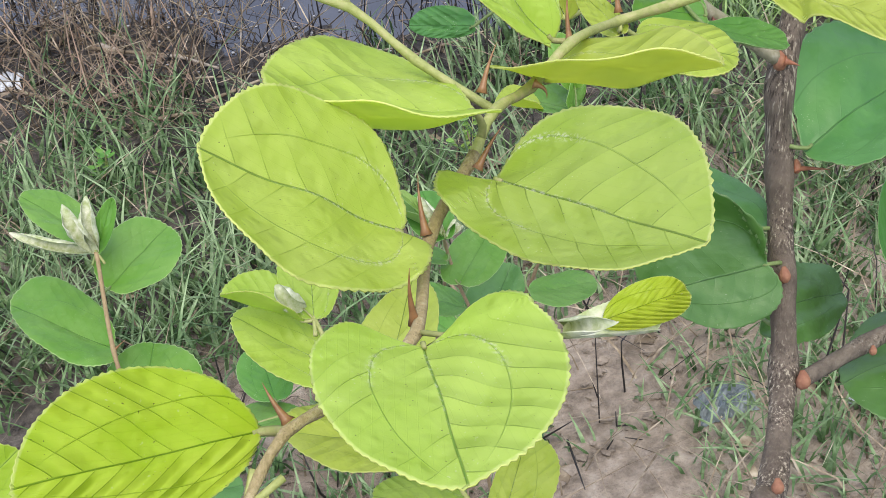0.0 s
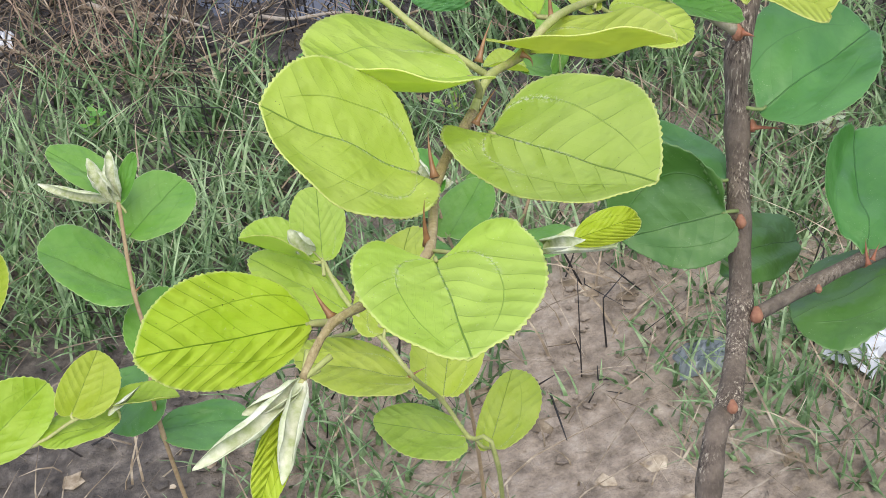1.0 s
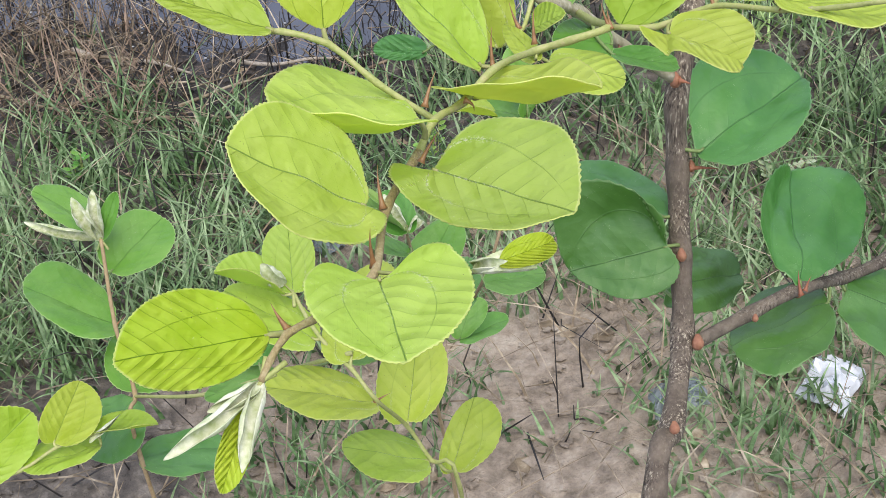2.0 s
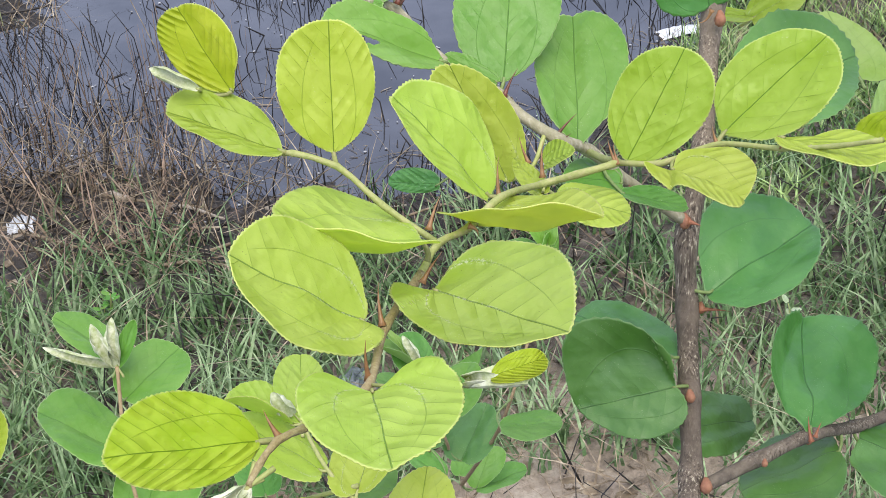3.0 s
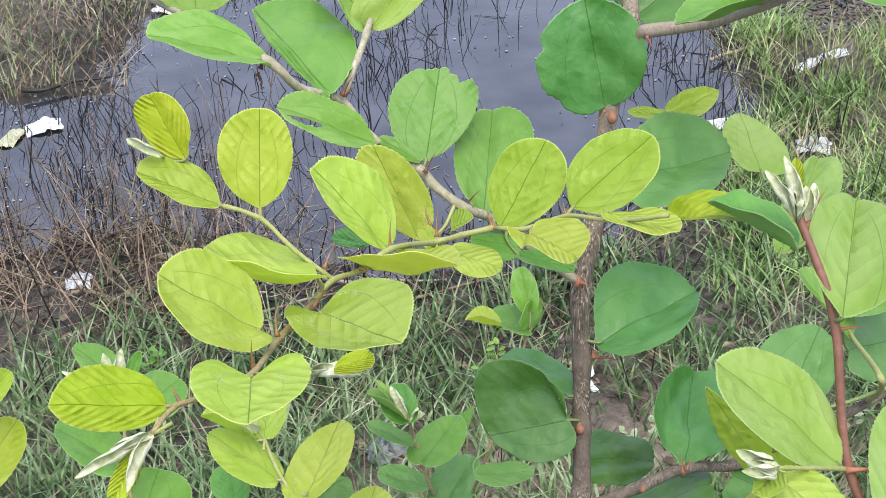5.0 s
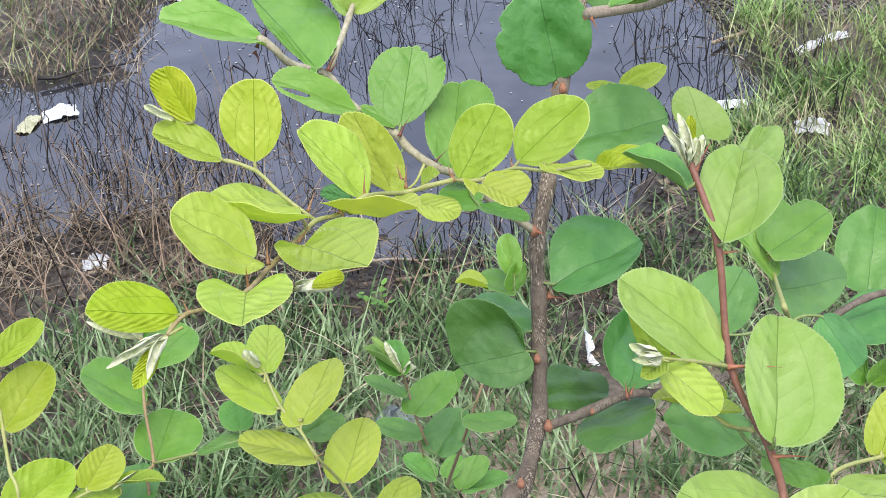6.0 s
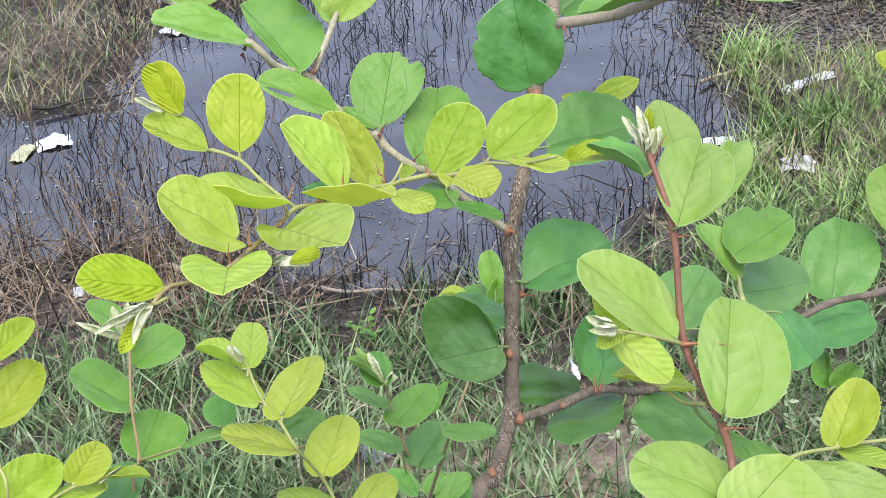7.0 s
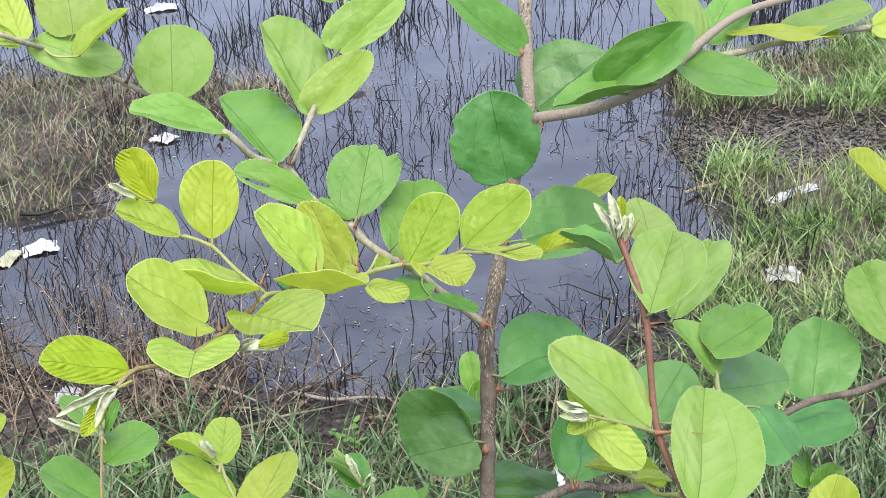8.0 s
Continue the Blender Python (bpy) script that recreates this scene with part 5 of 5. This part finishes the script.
leaf(trunk, (0.0830, 0.0831, 1.3504), (0.0492, 0.0890, 1.3390), (0.0543, 0.1030, 1.3701), (0.0737, 0.0734, 1.3364), "dark", aw=0.58, lobes=(0.15, 0.00), notch=0.25, cups=(0.66, 0.02))
leaf(trunk, (0.0850, 0.0947, 1.3537), (0.0566, 0.1359, 1.3448), (0.0799, 0.1279, 1.3500), (0.0639, 0.1127, 1.3456), "dark")
leaf(trunk, (0.0856, 0.0929, 1.3188), (0.1286, 0.1300, 1.2825), (0.1036, 0.0935, 1.3008), (0.1075, 0.1303, 1.3022), "dark")
leaf(trunk, (0.1508, 0.2421, 1.4094), (0.1762, 0.2493, 1.4195), (0.1635, 0.2325, 1.4124), (0.1574, 0.2481, 1.4183), "young", fold=0.2)
leaf(trunk, (0.1508, 0.2428, 1.4104), (0.1305, 0.2440, 1.4131), (0.1406, 0.2452, 1.4145), (0.1390, 0.2328, 1.4139), "young")
leaf(trunk, (0.1957, 0.2267, 1.3840), (0.1913, 0.2606, 1.3996), (0.2126, 0.2405, 1.3862), (0.1800, 0.2432, 1.3915), "pale")
leaf(trunk, (0.1167, 0.1890, 1.5191), (0.0792, 0.1837, 1.5535), (0.1091, 0.1999, 1.5411), (0.0947, 0.1740, 1.5340), "mid")
leaf(trunk, (0.1251, 0.1946, 1.4848), (0.1633, 0.2070, 1.5097), (0.1555, 0.1780, 1.4963), (0.1243, 0.2180, 1.5094), "dark")
leaf(right_branch, (0.1555, 0.1250, 1.5222), (0.1913, 0.1323, 1.5480), (0.1819, 0.1087, 1.5342), (0.1539, 0.1230, 1.5405), "darkm")
leaf(right_branch, (0.1770, 0.1267, 1.5211), (0.1258, 0.1018, 1.5203), (0.1545, 0.1358, 1.5213), (0.1500, 0.0927, 1.5246), "mid", fold=0.3)
leaf(right_branch, (0.1874, 0.1332, 1.5274), (0.2326, 0.1224, 1.5169), (0.2034, 0.1027, 1.5221), (0.2159, 0.1490, 1.5253), "mid")
leaf(right_branch, (0.2023, 0.1517, 1.5309), (0.1832, 0.1741, 1.5534), (0.2052, 0.1809, 1.5446), (0.1876, 0.1567, 1.5410), "midl")
leaf(right_branch, (0.2093, 0.1713, 1.5253), (0.2295, 0.2026, 1.5434), (0.2336, 0.1849, 1.5303), (0.2091, 0.1868, 1.5339), "mid")
leaf(right_branch, (0.2556, 0.2101, 1.5136), (0.3068, 0.2155, 1.5244), (0.2754, 0.1911, 1.5203), (0.2866, 0.2369, 1.5224), "midl")
leaf(right_branch, (0.2858, 0.2002, 1.5161), (0.2209, 0.1733, 1.5294), (0.2563, 0.1974, 1.5217), (0.2506, 0.1752, 1.5220), "young", fold=0.2)
leaf(right_branch, (0.3141, 0.2311, 1.5109), (0.3440, 0.2340, 1.5166), (0.3242, 0.2185, 1.5079), (0.3323, 0.2461, 1.5185), "young")
leaf(right_shoot, (0.1440, -0.0578, 1.5001), (0.1603, -0.0109, 1.5092), (0.1656, -0.0473, 1.5117), (0.1406, -0.0300, 1.5123), "pale", aw=0.53, lobes=(-0.07, -0.06), notch=0.26, cups=(0.00, -0.18), detail=2)
leaf(right_shoot, (0.2094, 0.2264, 1.3349), (0.2468, 0.2999, 1.3483), (0.2499, 0.2650, 1.3437), (0.2192, 0.2643, 1.3435), "pale")
leaf(right_shoot, (0.1343, -0.0402, 1.5121), (0.1172, -0.0068, 1.5090), (0.1323, -0.0092, 1.5047), (0.1236, -0.0378, 1.5161), "mid", fold=0.3)
leaf(right_shoot, (0.1358, -0.0363, 1.5180), (0.1275, -0.0282, 1.5308), (0.1321, -0.0303, 1.5274), (0.1285, -0.0310, 1.5264), "bud", roll=1)
leaf(right_shoot, (0.1358, -0.0363, 1.5180), (0.1330, -0.0262, 1.5338), (0.1355, -0.0298, 1.5280), (0.1313, -0.0300, 1.5279), "bud", roll=1)
leaf(right_shoot, (0.1362, -0.0365, 1.5176), (0.1409, -0.0303, 1.5270), (0.1410, -0.0328, 1.5232), (0.1369, -0.0327, 1.5235), "bud", roll=1)
leaf(right_shoot, (0.1369, -0.0298, 1.5169), (0.1388, -0.0178, 1.5281), (0.1396, -0.0236, 1.5228), (0.1354, -0.0253, 1.5240), "tender", fold=0.5)
leaf(right_shoot, (0.1416, -0.0777, 1.4644), (0.1085, -0.0676, 1.4948), (0.1361, -0.0581, 1.4795), (0.1152, -0.0908, 1.4858), "pale", aw=0.45, lobes=(-0.05, -0.03), notch=0.24, cups=(0.06, 0.10), detail=2)
leaf(right_shoot, (0.1547, -0.1021, 1.4490), (0.1655, -0.0549, 1.4650), (0.1812, -0.0872, 1.4564), (0.1488, -0.0802, 1.4640), "pale", aw=0.48, lobes=(0.02, 0.01), notch=0.25, cups=(0.00, -0.07), detail=2)
leaf(right_shoot, (0.1556, -0.1279, 1.4296), (0.1210, -0.1187, 1.4450), (0.1479, -0.1016, 1.4338), (0.1286, -0.1396, 1.4399), "pale", detail=2)
leaf(right_shoot, (0.1520, -0.1381, 1.4323), (0.1779, -0.1119, 1.4353), (0.1863, -0.1316, 1.4228), (0.1534, -0.1214, 1.4398), "pale", detail=2)
leaf(right_shoot, (0.1568, -0.0827, 1.4258), (0.1879, -0.0648, 1.3972), (0.1665, -0.0888, 1.4161), (0.1713, -0.0608, 1.4040), "mid")
leaf(right_shoot, (0.2025, -0.0351, 1.3596), (0.2455, -0.0394, 1.3514), (0.2119, -0.0692, 1.3617), (0.2304, -0.0173, 1.3494), "pale")
leaf(right_shoot, (0.1457, 0.0108, 1.3850), (0.1197, -0.0092, 1.4382), (0.1648, 0.0172, 1.3750), (0.1322, 0.0061, 1.3975), "young", aw=0.52, lobes=(0.02, 0.05), notch=0.25, cups=(0.00, 0.02))
leaf(right_shoot, (0.1182, -0.0965, 1.4792), (0.1325, -0.1159, 1.4764), (0.1208, -0.1146, 1.4787), (0.1316, -0.0972, 1.4777), "young")
leaf(right_shoot, (0.1183, -0.0993, 1.4840), (0.1093, -0.1097, 1.4866), (0.1120, -0.1034, 1.4871), (0.1158, -0.1100, 1.4860), "young", fold=0.4)
leaf(right_shoot, (0.1159, -0.1025, 1.4884), (0.1065, -0.1002, 1.4924), (0.1114, -0.1001, 1.4923), (0.1092, -0.1021, 1.4892), "bud", roll=1)
leaf(right_shoot, (0.1159, -0.1028, 1.4879), (0.1069, -0.1059, 1.4908), (0.1106, -0.1033, 1.4916), (0.1103, -0.1054, 1.4884), "bud", roll=1)
leaf(right_shoot, (0.1376, -0.0645, 1.4358), (0.1207, -0.0629, 1.4388), (0.1318, -0.0543, 1.4334), (0.1267, -0.0727, 1.4419), "young", fold=0.3)
leaf(right_shoot, (0.1385, -0.0659, 1.4336), (0.1524, -0.0663, 1.4326), (0.1432, -0.0751, 1.4377), (0.1467, -0.0574, 1.4281), "young", fold=0.3)
leaf(right_shoot, (0.1164, -0.1029, 1.4877), (0.1095, -0.1029, 1.4909), (0.1134, -0.1017, 1.4915), (0.1117, -0.1038, 1.4881), "bud", roll=1)
leaf(right_shoot, (0.1349, -0.0351, 1.5198), (0.1301, -0.0297, 1.5284), (0.1343, -0.0315, 1.5254), (0.1300, -0.0327, 1.5238), "bud", roll=1)
leaf(right_shoot, (0.1364, -0.0363, 1.5180), (0.1385, -0.0308, 1.5264), (0.1400, -0.0333, 1.5225), (0.1349, -0.0332, 1.5228), "bud", roll=1)
leaf(far_twig, (0.2086, 0.1204, 1.3736), (0.2453, 0.1478, 1.3782), (0.2317, 0.1208, 1.3735), (0.2186, 0.1596, 1.3789), "mid", bites=((55, 16, 0.22),))
leaf(far_twig, (0.2104, 0.1137, 1.3630), (0.1921, 0.1377, 1.3826), (0.2103, 0.1410, 1.3685), (0.1922, 0.1022, 1.3828), "midl", fold=0.2)
leaf(far_twig, (0.2150, 0.1260, 1.3451), (0.2609, 0.1545, 1.3324), (0.2317, 0.1187, 1.3331), (0.2407, 0.1717, 1.3414), "dark")
leaf(far_twig, (0.2915, 0.2039, 1.2847), (0.3095, 0.2564, 1.3103), (0.3262, 0.2249, 1.2977), (0.2771, 0.2280, 1.3041), "darkm")
leaf(far_twig, (0.3051, 0.1752, 1.2951), (0.2595, 0.1619, 1.2942), (0.2887, 0.1935, 1.2870), (0.2838, 0.1380, 1.2933), "dark", fold=0.15, bites=((-15, 7, 0.12), (12, 6, 0.08)))
leaf(far_twig, (0.2161, 0.0521, 1.3838), (0.2252, 0.0234, 1.3759), (0.2084, 0.0238, 1.3771), (0.2362, 0.0554, 1.3698), "dark")
leaf(far_twig, (0.1647, 0.0490, 1.3806), (0.1877, 0.0889, 1.3866), (0.1874, 0.0617, 1.3813), (0.1577, 0.0684, 1.3926), "dark")
leaf(far_twig, (0.3473, 0.2217, 1.3123), (0.3334, 0.2603, 1.3450), (0.3560, 0.2465, 1.3399), (0.3213, 0.2403, 1.3272), "midl")
leaf(far_twig, (0.2983, 0.1350, 1.4523), (0.2788, 0.1449, 1.4723), (0.2968, 0.1519, 1.4639), (0.2840, 0.1295, 1.4638), "yellow", fold=0.2)
leaf(far_twig, (0.2378, 0.0138, 1.3328), (0.2544, 0.0427, 1.3494), (0.2568, 0.0164, 1.3454), (0.2339, 0.0262, 1.3429), "yellow")
leaf(far_twig, (0.2396, 0.0166, 1.3278), (0.2594, -0.0027, 1.3341), (0.2463, -0.0031, 1.3339), (0.2557, 0.0169, 1.3278), "yellow")
leaf(far_twig, (0.2724, 0.1358, 1.2717), (0.2778, 0.1624, 1.2759), (0.2778, 0.1507, 1.2763), (0.2633, 0.1404, 1.2792), "mid")
leaf(far_twig, (0.2757, 0.1357, 1.2715), (0.2955, 0.1583, 1.2691), (0.2904, 0.1368, 1.2727), (0.2770, 0.1409, 1.2796), "mid")
leaf(side_branch, (0.1327, 0.0787, 1.3252), (0.1474, 0.1351, 1.3311), (0.1740, 0.1221, 1.3161), (0.1200, 0.1018, 1.3349), "dark", aw=0.50, lobes=(-0.01, -0.11), notch=0.22, cups=(0.08, 0.56))
leaf(side_branch, (0.1469, 0.0833, 1.3084), (0.1062, 0.0698, 1.3072), (0.1288, 0.1011, 1.2997), (0.1241, 0.0500, 1.3128), "dark")
leaf(side_branch, (0.1574, 0.0922, 1.3035), (0.1943, 0.0810, 1.2848), (0.1624, 0.0636, 1.2958), (0.1871, 0.1082, 1.2904), "dark")
leaf(left_shoot, (-0.1512, 0.2073, 1.2294), (-0.1957, 0.2349, 1.2368), (-0.1738, 0.2464, 1.2355), (-0.1709, 0.1996, 1.2365), "mid")
leaf(left_shoot, (-0.1486, 0.2216, 1.2516), (-0.1238, 0.2493, 1.2569), (-0.1217, 0.2239, 1.2543), (-0.1487, 0.2495, 1.2580), "mid")
leaf(left_shoot, (-0.1467, 0.1891, 1.2008), (-0.1410, 0.2293, 1.2077), (-0.1189, 0.2036, 1.2040), (-0.1607, 0.2072, 1.2110), "mid")
leaf(left_shoot, (-0.1491, 0.1874, 1.1982), (-0.1718, 0.1661, 1.1844), (-0.1780, 0.1907, 1.1858), (-0.1463, 0.1606, 1.1935), "dark")
leaf(left_shoot, (-0.1506, 0.1706, 1.1722), (-0.1119, 0.1845, 1.1555), (-0.1261, 0.1578, 1.1700), (-0.1316, 0.1904, 1.1654), "dark")
leaf(left_shoot, (-0.1493, 0.2327, 1.2688), (-0.1826, 0.2604, 1.2761), (-0.1610, 0.2583, 1.2720), (-0.1681, 0.2357, 1.2741), "mid")
leaf(left_shoot, (-0.1506, 0.2307, 1.2658), (-0.1840, 0.2369, 1.2765), (-0.1662, 0.2364, 1.2752), (-0.1684, 0.2337, 1.2711), "bud", roll=1)
leaf(left_shoot, (-0.1485, 0.2239, 1.2707), (-0.1585, 0.2352, 1.2885), (-0.1502, 0.2305, 1.2808), (-0.1568, 0.2286, 1.2783), "bud", roll=1)
leaf(left_shoot, (-0.1485, 0.2239, 1.2707), (-0.1485, 0.2365, 1.2901), (-0.1452, 0.2303, 1.2803), (-0.1518, 0.2301, 1.2804), "bud", roll=1)
leaf(left_shoot, (-0.1485, 0.2239, 1.2707), (-0.1373, 0.2331, 1.2899), (-0.1394, 0.2276, 1.2787), (-0.1464, 0.2294, 1.2819), "mid", cups=(0.5, 0.5))
leaf(low_shoot, (-0.0486, 0.1061, 1.3053), (-0.0819, 0.1296, 1.3152), (-0.0595, 0.1273, 1.3110), (-0.0685, 0.1037, 1.3114), "young")
leaf(low_shoot, (-0.0546, 0.1201, 1.3181), (-0.0542, 0.1499, 1.3274), (-0.0446, 0.1355, 1.3232), (-0.0653, 0.1363, 1.3252), "young")
leaf(low_shoot, (-0.0359, 0.0972, 1.3004), (-0.0214, 0.1394, 1.3100), (-0.0155, 0.1149, 1.3088), (-0.0447, 0.1130, 1.3066), "young")
leaf(low_shoot, (-0.0288, 0.0849, 1.2875), (-0.0699, 0.0979, 1.2906), (-0.0523, 0.1082, 1.2876), (-0.0478, 0.0726, 1.2968), "young")
leaf(low_shoot, (-0.0178, 0.0992, 1.2562), (-0.0080, 0.1408, 1.2653), (0.0013, 0.1156, 1.2628), (-0.0283, 0.1160, 1.2643), "young")
leaf(low_shoot, (-0.0118, 0.0935, 1.2361), (-0.0466, 0.1056, 1.2375), (-0.0291, 0.1152, 1.2333), (-0.0278, 0.0798, 1.2429), "young")
leaf(low_shoot, (-0.0027, 0.0902, 1.2306), (0.0122, 0.1270, 1.2319), (0.0203, 0.1040, 1.2328), (-0.0043, 0.1046, 1.2346), "young")
leaf(low_shoot, (-0.0583, 0.1200, 1.3181), (-0.0830, 0.1263, 1.3287), (-0.0702, 0.1348, 1.3229), (-0.0699, 0.1160, 1.3307), "young", fold=0.4)
leaf(low_shoot, (-0.0574, 0.1222, 1.3214), (-0.0652, 0.1271, 1.3293), (-0.0593, 0.1266, 1.3283), (-0.0650, 0.1243, 1.3249), "bud", roll=1)
leaf(low_shoot, (-0.0755, 0.1268, 1.2737), (-0.0813, 0.1518, 1.2757), (-0.0695, 0.1394, 1.2746), (-0.0889, 0.1390, 1.2745), "mid")
leaf(low_shoot, (-0.0669, 0.1168, 1.2763), (-0.0996, 0.1208, 1.2650), (-0.0850, 0.1318, 1.2632), (-0.0805, 0.1047, 1.2763), "mid", fold=0.2)
leaf(low_shoot, (-0.0430, 0.1402, 1.2565), (-0.0268, 0.1774, 1.2398), (-0.0244, 0.1466, 1.2473), (-0.0432, 0.1622, 1.2536), "mid")
leaf(edge_shoot, (-0.2257, 0.1704, 1.2491), (-0.2039, 0.2068, 1.2682), (-0.1991, 0.1776, 1.2595), (-0.2268, 0.1849, 1.2717), "yellow")
leaf(edge_shoot, (-0.2270, 0.1914, 1.2819), (-0.2062, 0.2211, 1.2905), (-0.2063, 0.1962, 1.2886), (-0.2229, 0.2016, 1.2977), "yellow")
leaf(edge_shoot, (-0.2245, 0.1430, 1.2064), (-0.1928, 0.1727, 1.2147), (-0.1957, 0.1453, 1.2090), (-0.2184, 0.1575, 1.2287), "yellow")
leaf(edge_shoot, (-0.1791, 0.1505, 1.2166), (-0.1678, 0.1792, 1.2240), (-0.1571, 0.1545, 1.2221), (-0.1815, 0.1584, 1.2291), "yellow")
leaf(edge_shoot, (-0.1586, 0.1481, 1.2123), (-0.1947, 0.1451, 1.2087), (-0.1802, 0.1661, 1.2039), (-0.1755, 0.1366, 1.2134), "yellow")
leaf(edge_shoot, (-0.1602, 0.1519, 1.2182), (-0.1318, 0.1520, 1.2174), (-0.1438, 0.1436, 1.2233), (-0.1487, 0.1618, 1.2148), "yellow", fold=0.3)
leaf(edge_shoot, (-0.1621, 0.1508, 1.2166), (-0.1476, 0.1554, 1.2233), (-0.1565, 0.1524, 1.2188), (-0.1510, 0.1557, 1.2239), "bud", roll=1)
leaf(middle_shoot, (-0.0022, 0.3845, 1.1011), (-0.0115, 0.4235, 1.1066), (0.0039, 0.4015, 1.1089), (-0.0223, 0.3986, 1.1053), "mid")
leaf(middle_shoot, (-0.0038, 0.3857, 1.1031), (-0.0317, 0.4044, 1.1145), (-0.0209, 0.4091, 1.1030), (-0.0198, 0.3821, 1.1165), "midl", fold=0.5)
leaf(middle_shoot, (-0.0038, 0.3857, 1.1031), (-0.0246, 0.4092, 1.1218), (-0.0126, 0.4024, 1.1108), (-0.0180, 0.3930, 1.1149), "pale", fold=0.5)
leaf(middle_shoot, (-0.0029, 0.3857, 1.1030), (-0.0143, 0.4053, 1.1192), (-0.0068, 0.3980, 1.1138), (-0.0142, 0.3967, 1.1120), "bud", roll=1)
leaf(middle_shoot, (-0.0012, 0.3852, 1.1022), (0.0066, 0.3954, 1.1029), (0.0055, 0.3890, 1.0994), (0.0005, 0.3921, 1.1042), "bud", roll=1)
leaf(middle_shoot, (0.0032, 0.4005, 1.0466), (0.0330, 0.4506, 1.0497), (0.0331, 0.4138, 1.0478), (-0.0013, 0.4272, 1.0513), "mid")
leaf(middle_shoot, (-0.0024, 0.4089, 1.0599), (-0.0369, 0.4254, 1.0681), (-0.0171, 0.4320, 1.0593), (-0.0204, 0.4030, 1.0698), "mid")
leaf(middle_shoot, (0.0434, 0.3653, 1.0650), (0.0860, 0.3807, 1.0507), (0.0644, 0.3454, 1.0704), (0.0655, 0.3925, 1.0512), "mid")
leaf(middle_shoot, (0.0181, 0.4199, 0.9837), (0.0427, 0.4639, 0.9960), (0.0438, 0.4260, 0.9924), (0.0095, 0.4413, 0.9988), "dark")
leaf(middle_shoot, (0.0058, 0.4283, 0.9972), (-0.0331, 0.4346, 1.0083), (-0.0129, 0.4603, 0.9922), (-0.0143, 0.4121, 1.0096), "mid")
leaf(middle_shoot, (0.0090, 0.5430, 0.8424), (-0.0244, 0.5765, 0.8401), (-0.0024, 0.5779, 0.8416), (-0.0076, 0.5365, 0.8514), "mid")
leaf(middle_shoot, (0.0204, 0.5427, 0.8416), (0.0329, 0.5777, 0.8401), (0.0352, 0.5546, 0.8411), (0.0152, 0.5573, 0.8459), "mid")
leaf(middle_shoot, (0.0340, 0.5362, 0.8310), (0.0521, 0.5766, 0.8377), (0.0612, 0.5540, 0.8393), (0.0294, 0.5547, 0.8415), "midl")
leaf(middle_shoot, (0.0339, 0.5356, 0.8300), (0.0810, 0.5638, 0.8169), (0.0569, 0.5276, 0.8353), (0.0580, 0.5675, 0.8234), "mid")
leaf(middle_shoot, (0.0274, 0.5352, 0.9780), (0.0471, 0.5406, 0.9857), (0.0313, 0.5234, 0.9594), (0.0437, 0.5536, 0.9691), "mid")
leaf(middle_shoot, (0.0936, 0.4782, 1.1258), (0.0899, 0.5221, 1.1389), (0.1008, 0.4885, 1.1417), (0.0802, 0.4869, 1.1398), "midl")
leaf(middle_shoot, (0.0935, 0.4703, 1.1135), (0.0622, 0.4929, 1.1128), (0.0817, 0.5056, 1.1134), (0.0773, 0.4539, 1.1255), "mid")
leaf(middle_shoot, (0.0897, 0.4709, 1.1146), (0.1018, 0.5005, 1.1233), (0.1035, 0.5008, 1.1052), (0.0865, 0.4622, 1.1382), "midl")
leaf(middle_shoot, (0.0705, 0.4727, 1.1180), (0.0439, 0.4926, 1.1128), (0.0588, 0.5019, 1.1083), (0.0572, 0.4567, 1.1306), "young", fold=0.3)


# ---- small weeds in the grass ----
def weed(x, y, seed, kind, label, size=1.0):
    """A low weed: a few thin stems with small paired leaves."""
    rng = random.Random(seed)
    w = thing("weed", (x, y, ground_z(x, y)), label, "weed", "weeds in the grass")
    for _ in range(4):
        t = rng.uniform(0, 6.28)
        d = Vector((math.cos(t), math.sin(t), 0))
        b = Vector((x, y, ground_z(x, y) - 0.005))
        top = b + d * rng.uniform(0.02, 0.05) * size + Vector((0, 0, rng.uniform(0.05, 0.10) * size))
        st = stem(w, "stem", [b, b.lerp(top, 0.5) + d * 0.006, top], 0.0012, 0.0007, twig_green)
        for k in range(5):
            a = rng.uniform(0, 6.28)
            o = Vector((math.cos(a), math.sin(a) * 0.8, rng.uniform(0.1, 0.6))).normalized()
            f = b.lerp(top, 0.55 + 0.45 * k / 4)
            q = o.cross(Vector((0, 0, 1))).normalized() * 0.006 * size
            tip = f + o * rng.uniform(0.014, 0.022) * size
            leaf(st, f + o * 0.003, tip, f.lerp(tip, 0.5) + q, f.lerp(tip, 0.5) - q, kind)


weed(0.375, 1.54, 1, "silver", "low weed with small whitish leaves in grass", 1.0)
weed(0.72, 1.54, 2, "silver", "low weed with small whitish leaves in grass", 1.0)
weed(-0.15, 1.95, 3, "mid", "low green weed growing in grass")
weed(-0.62, 1.85, 4, "mid", "low green weed growing in grass")
weed(0.10, 1.75, 5, "midl", "low light green weed growing in grass")
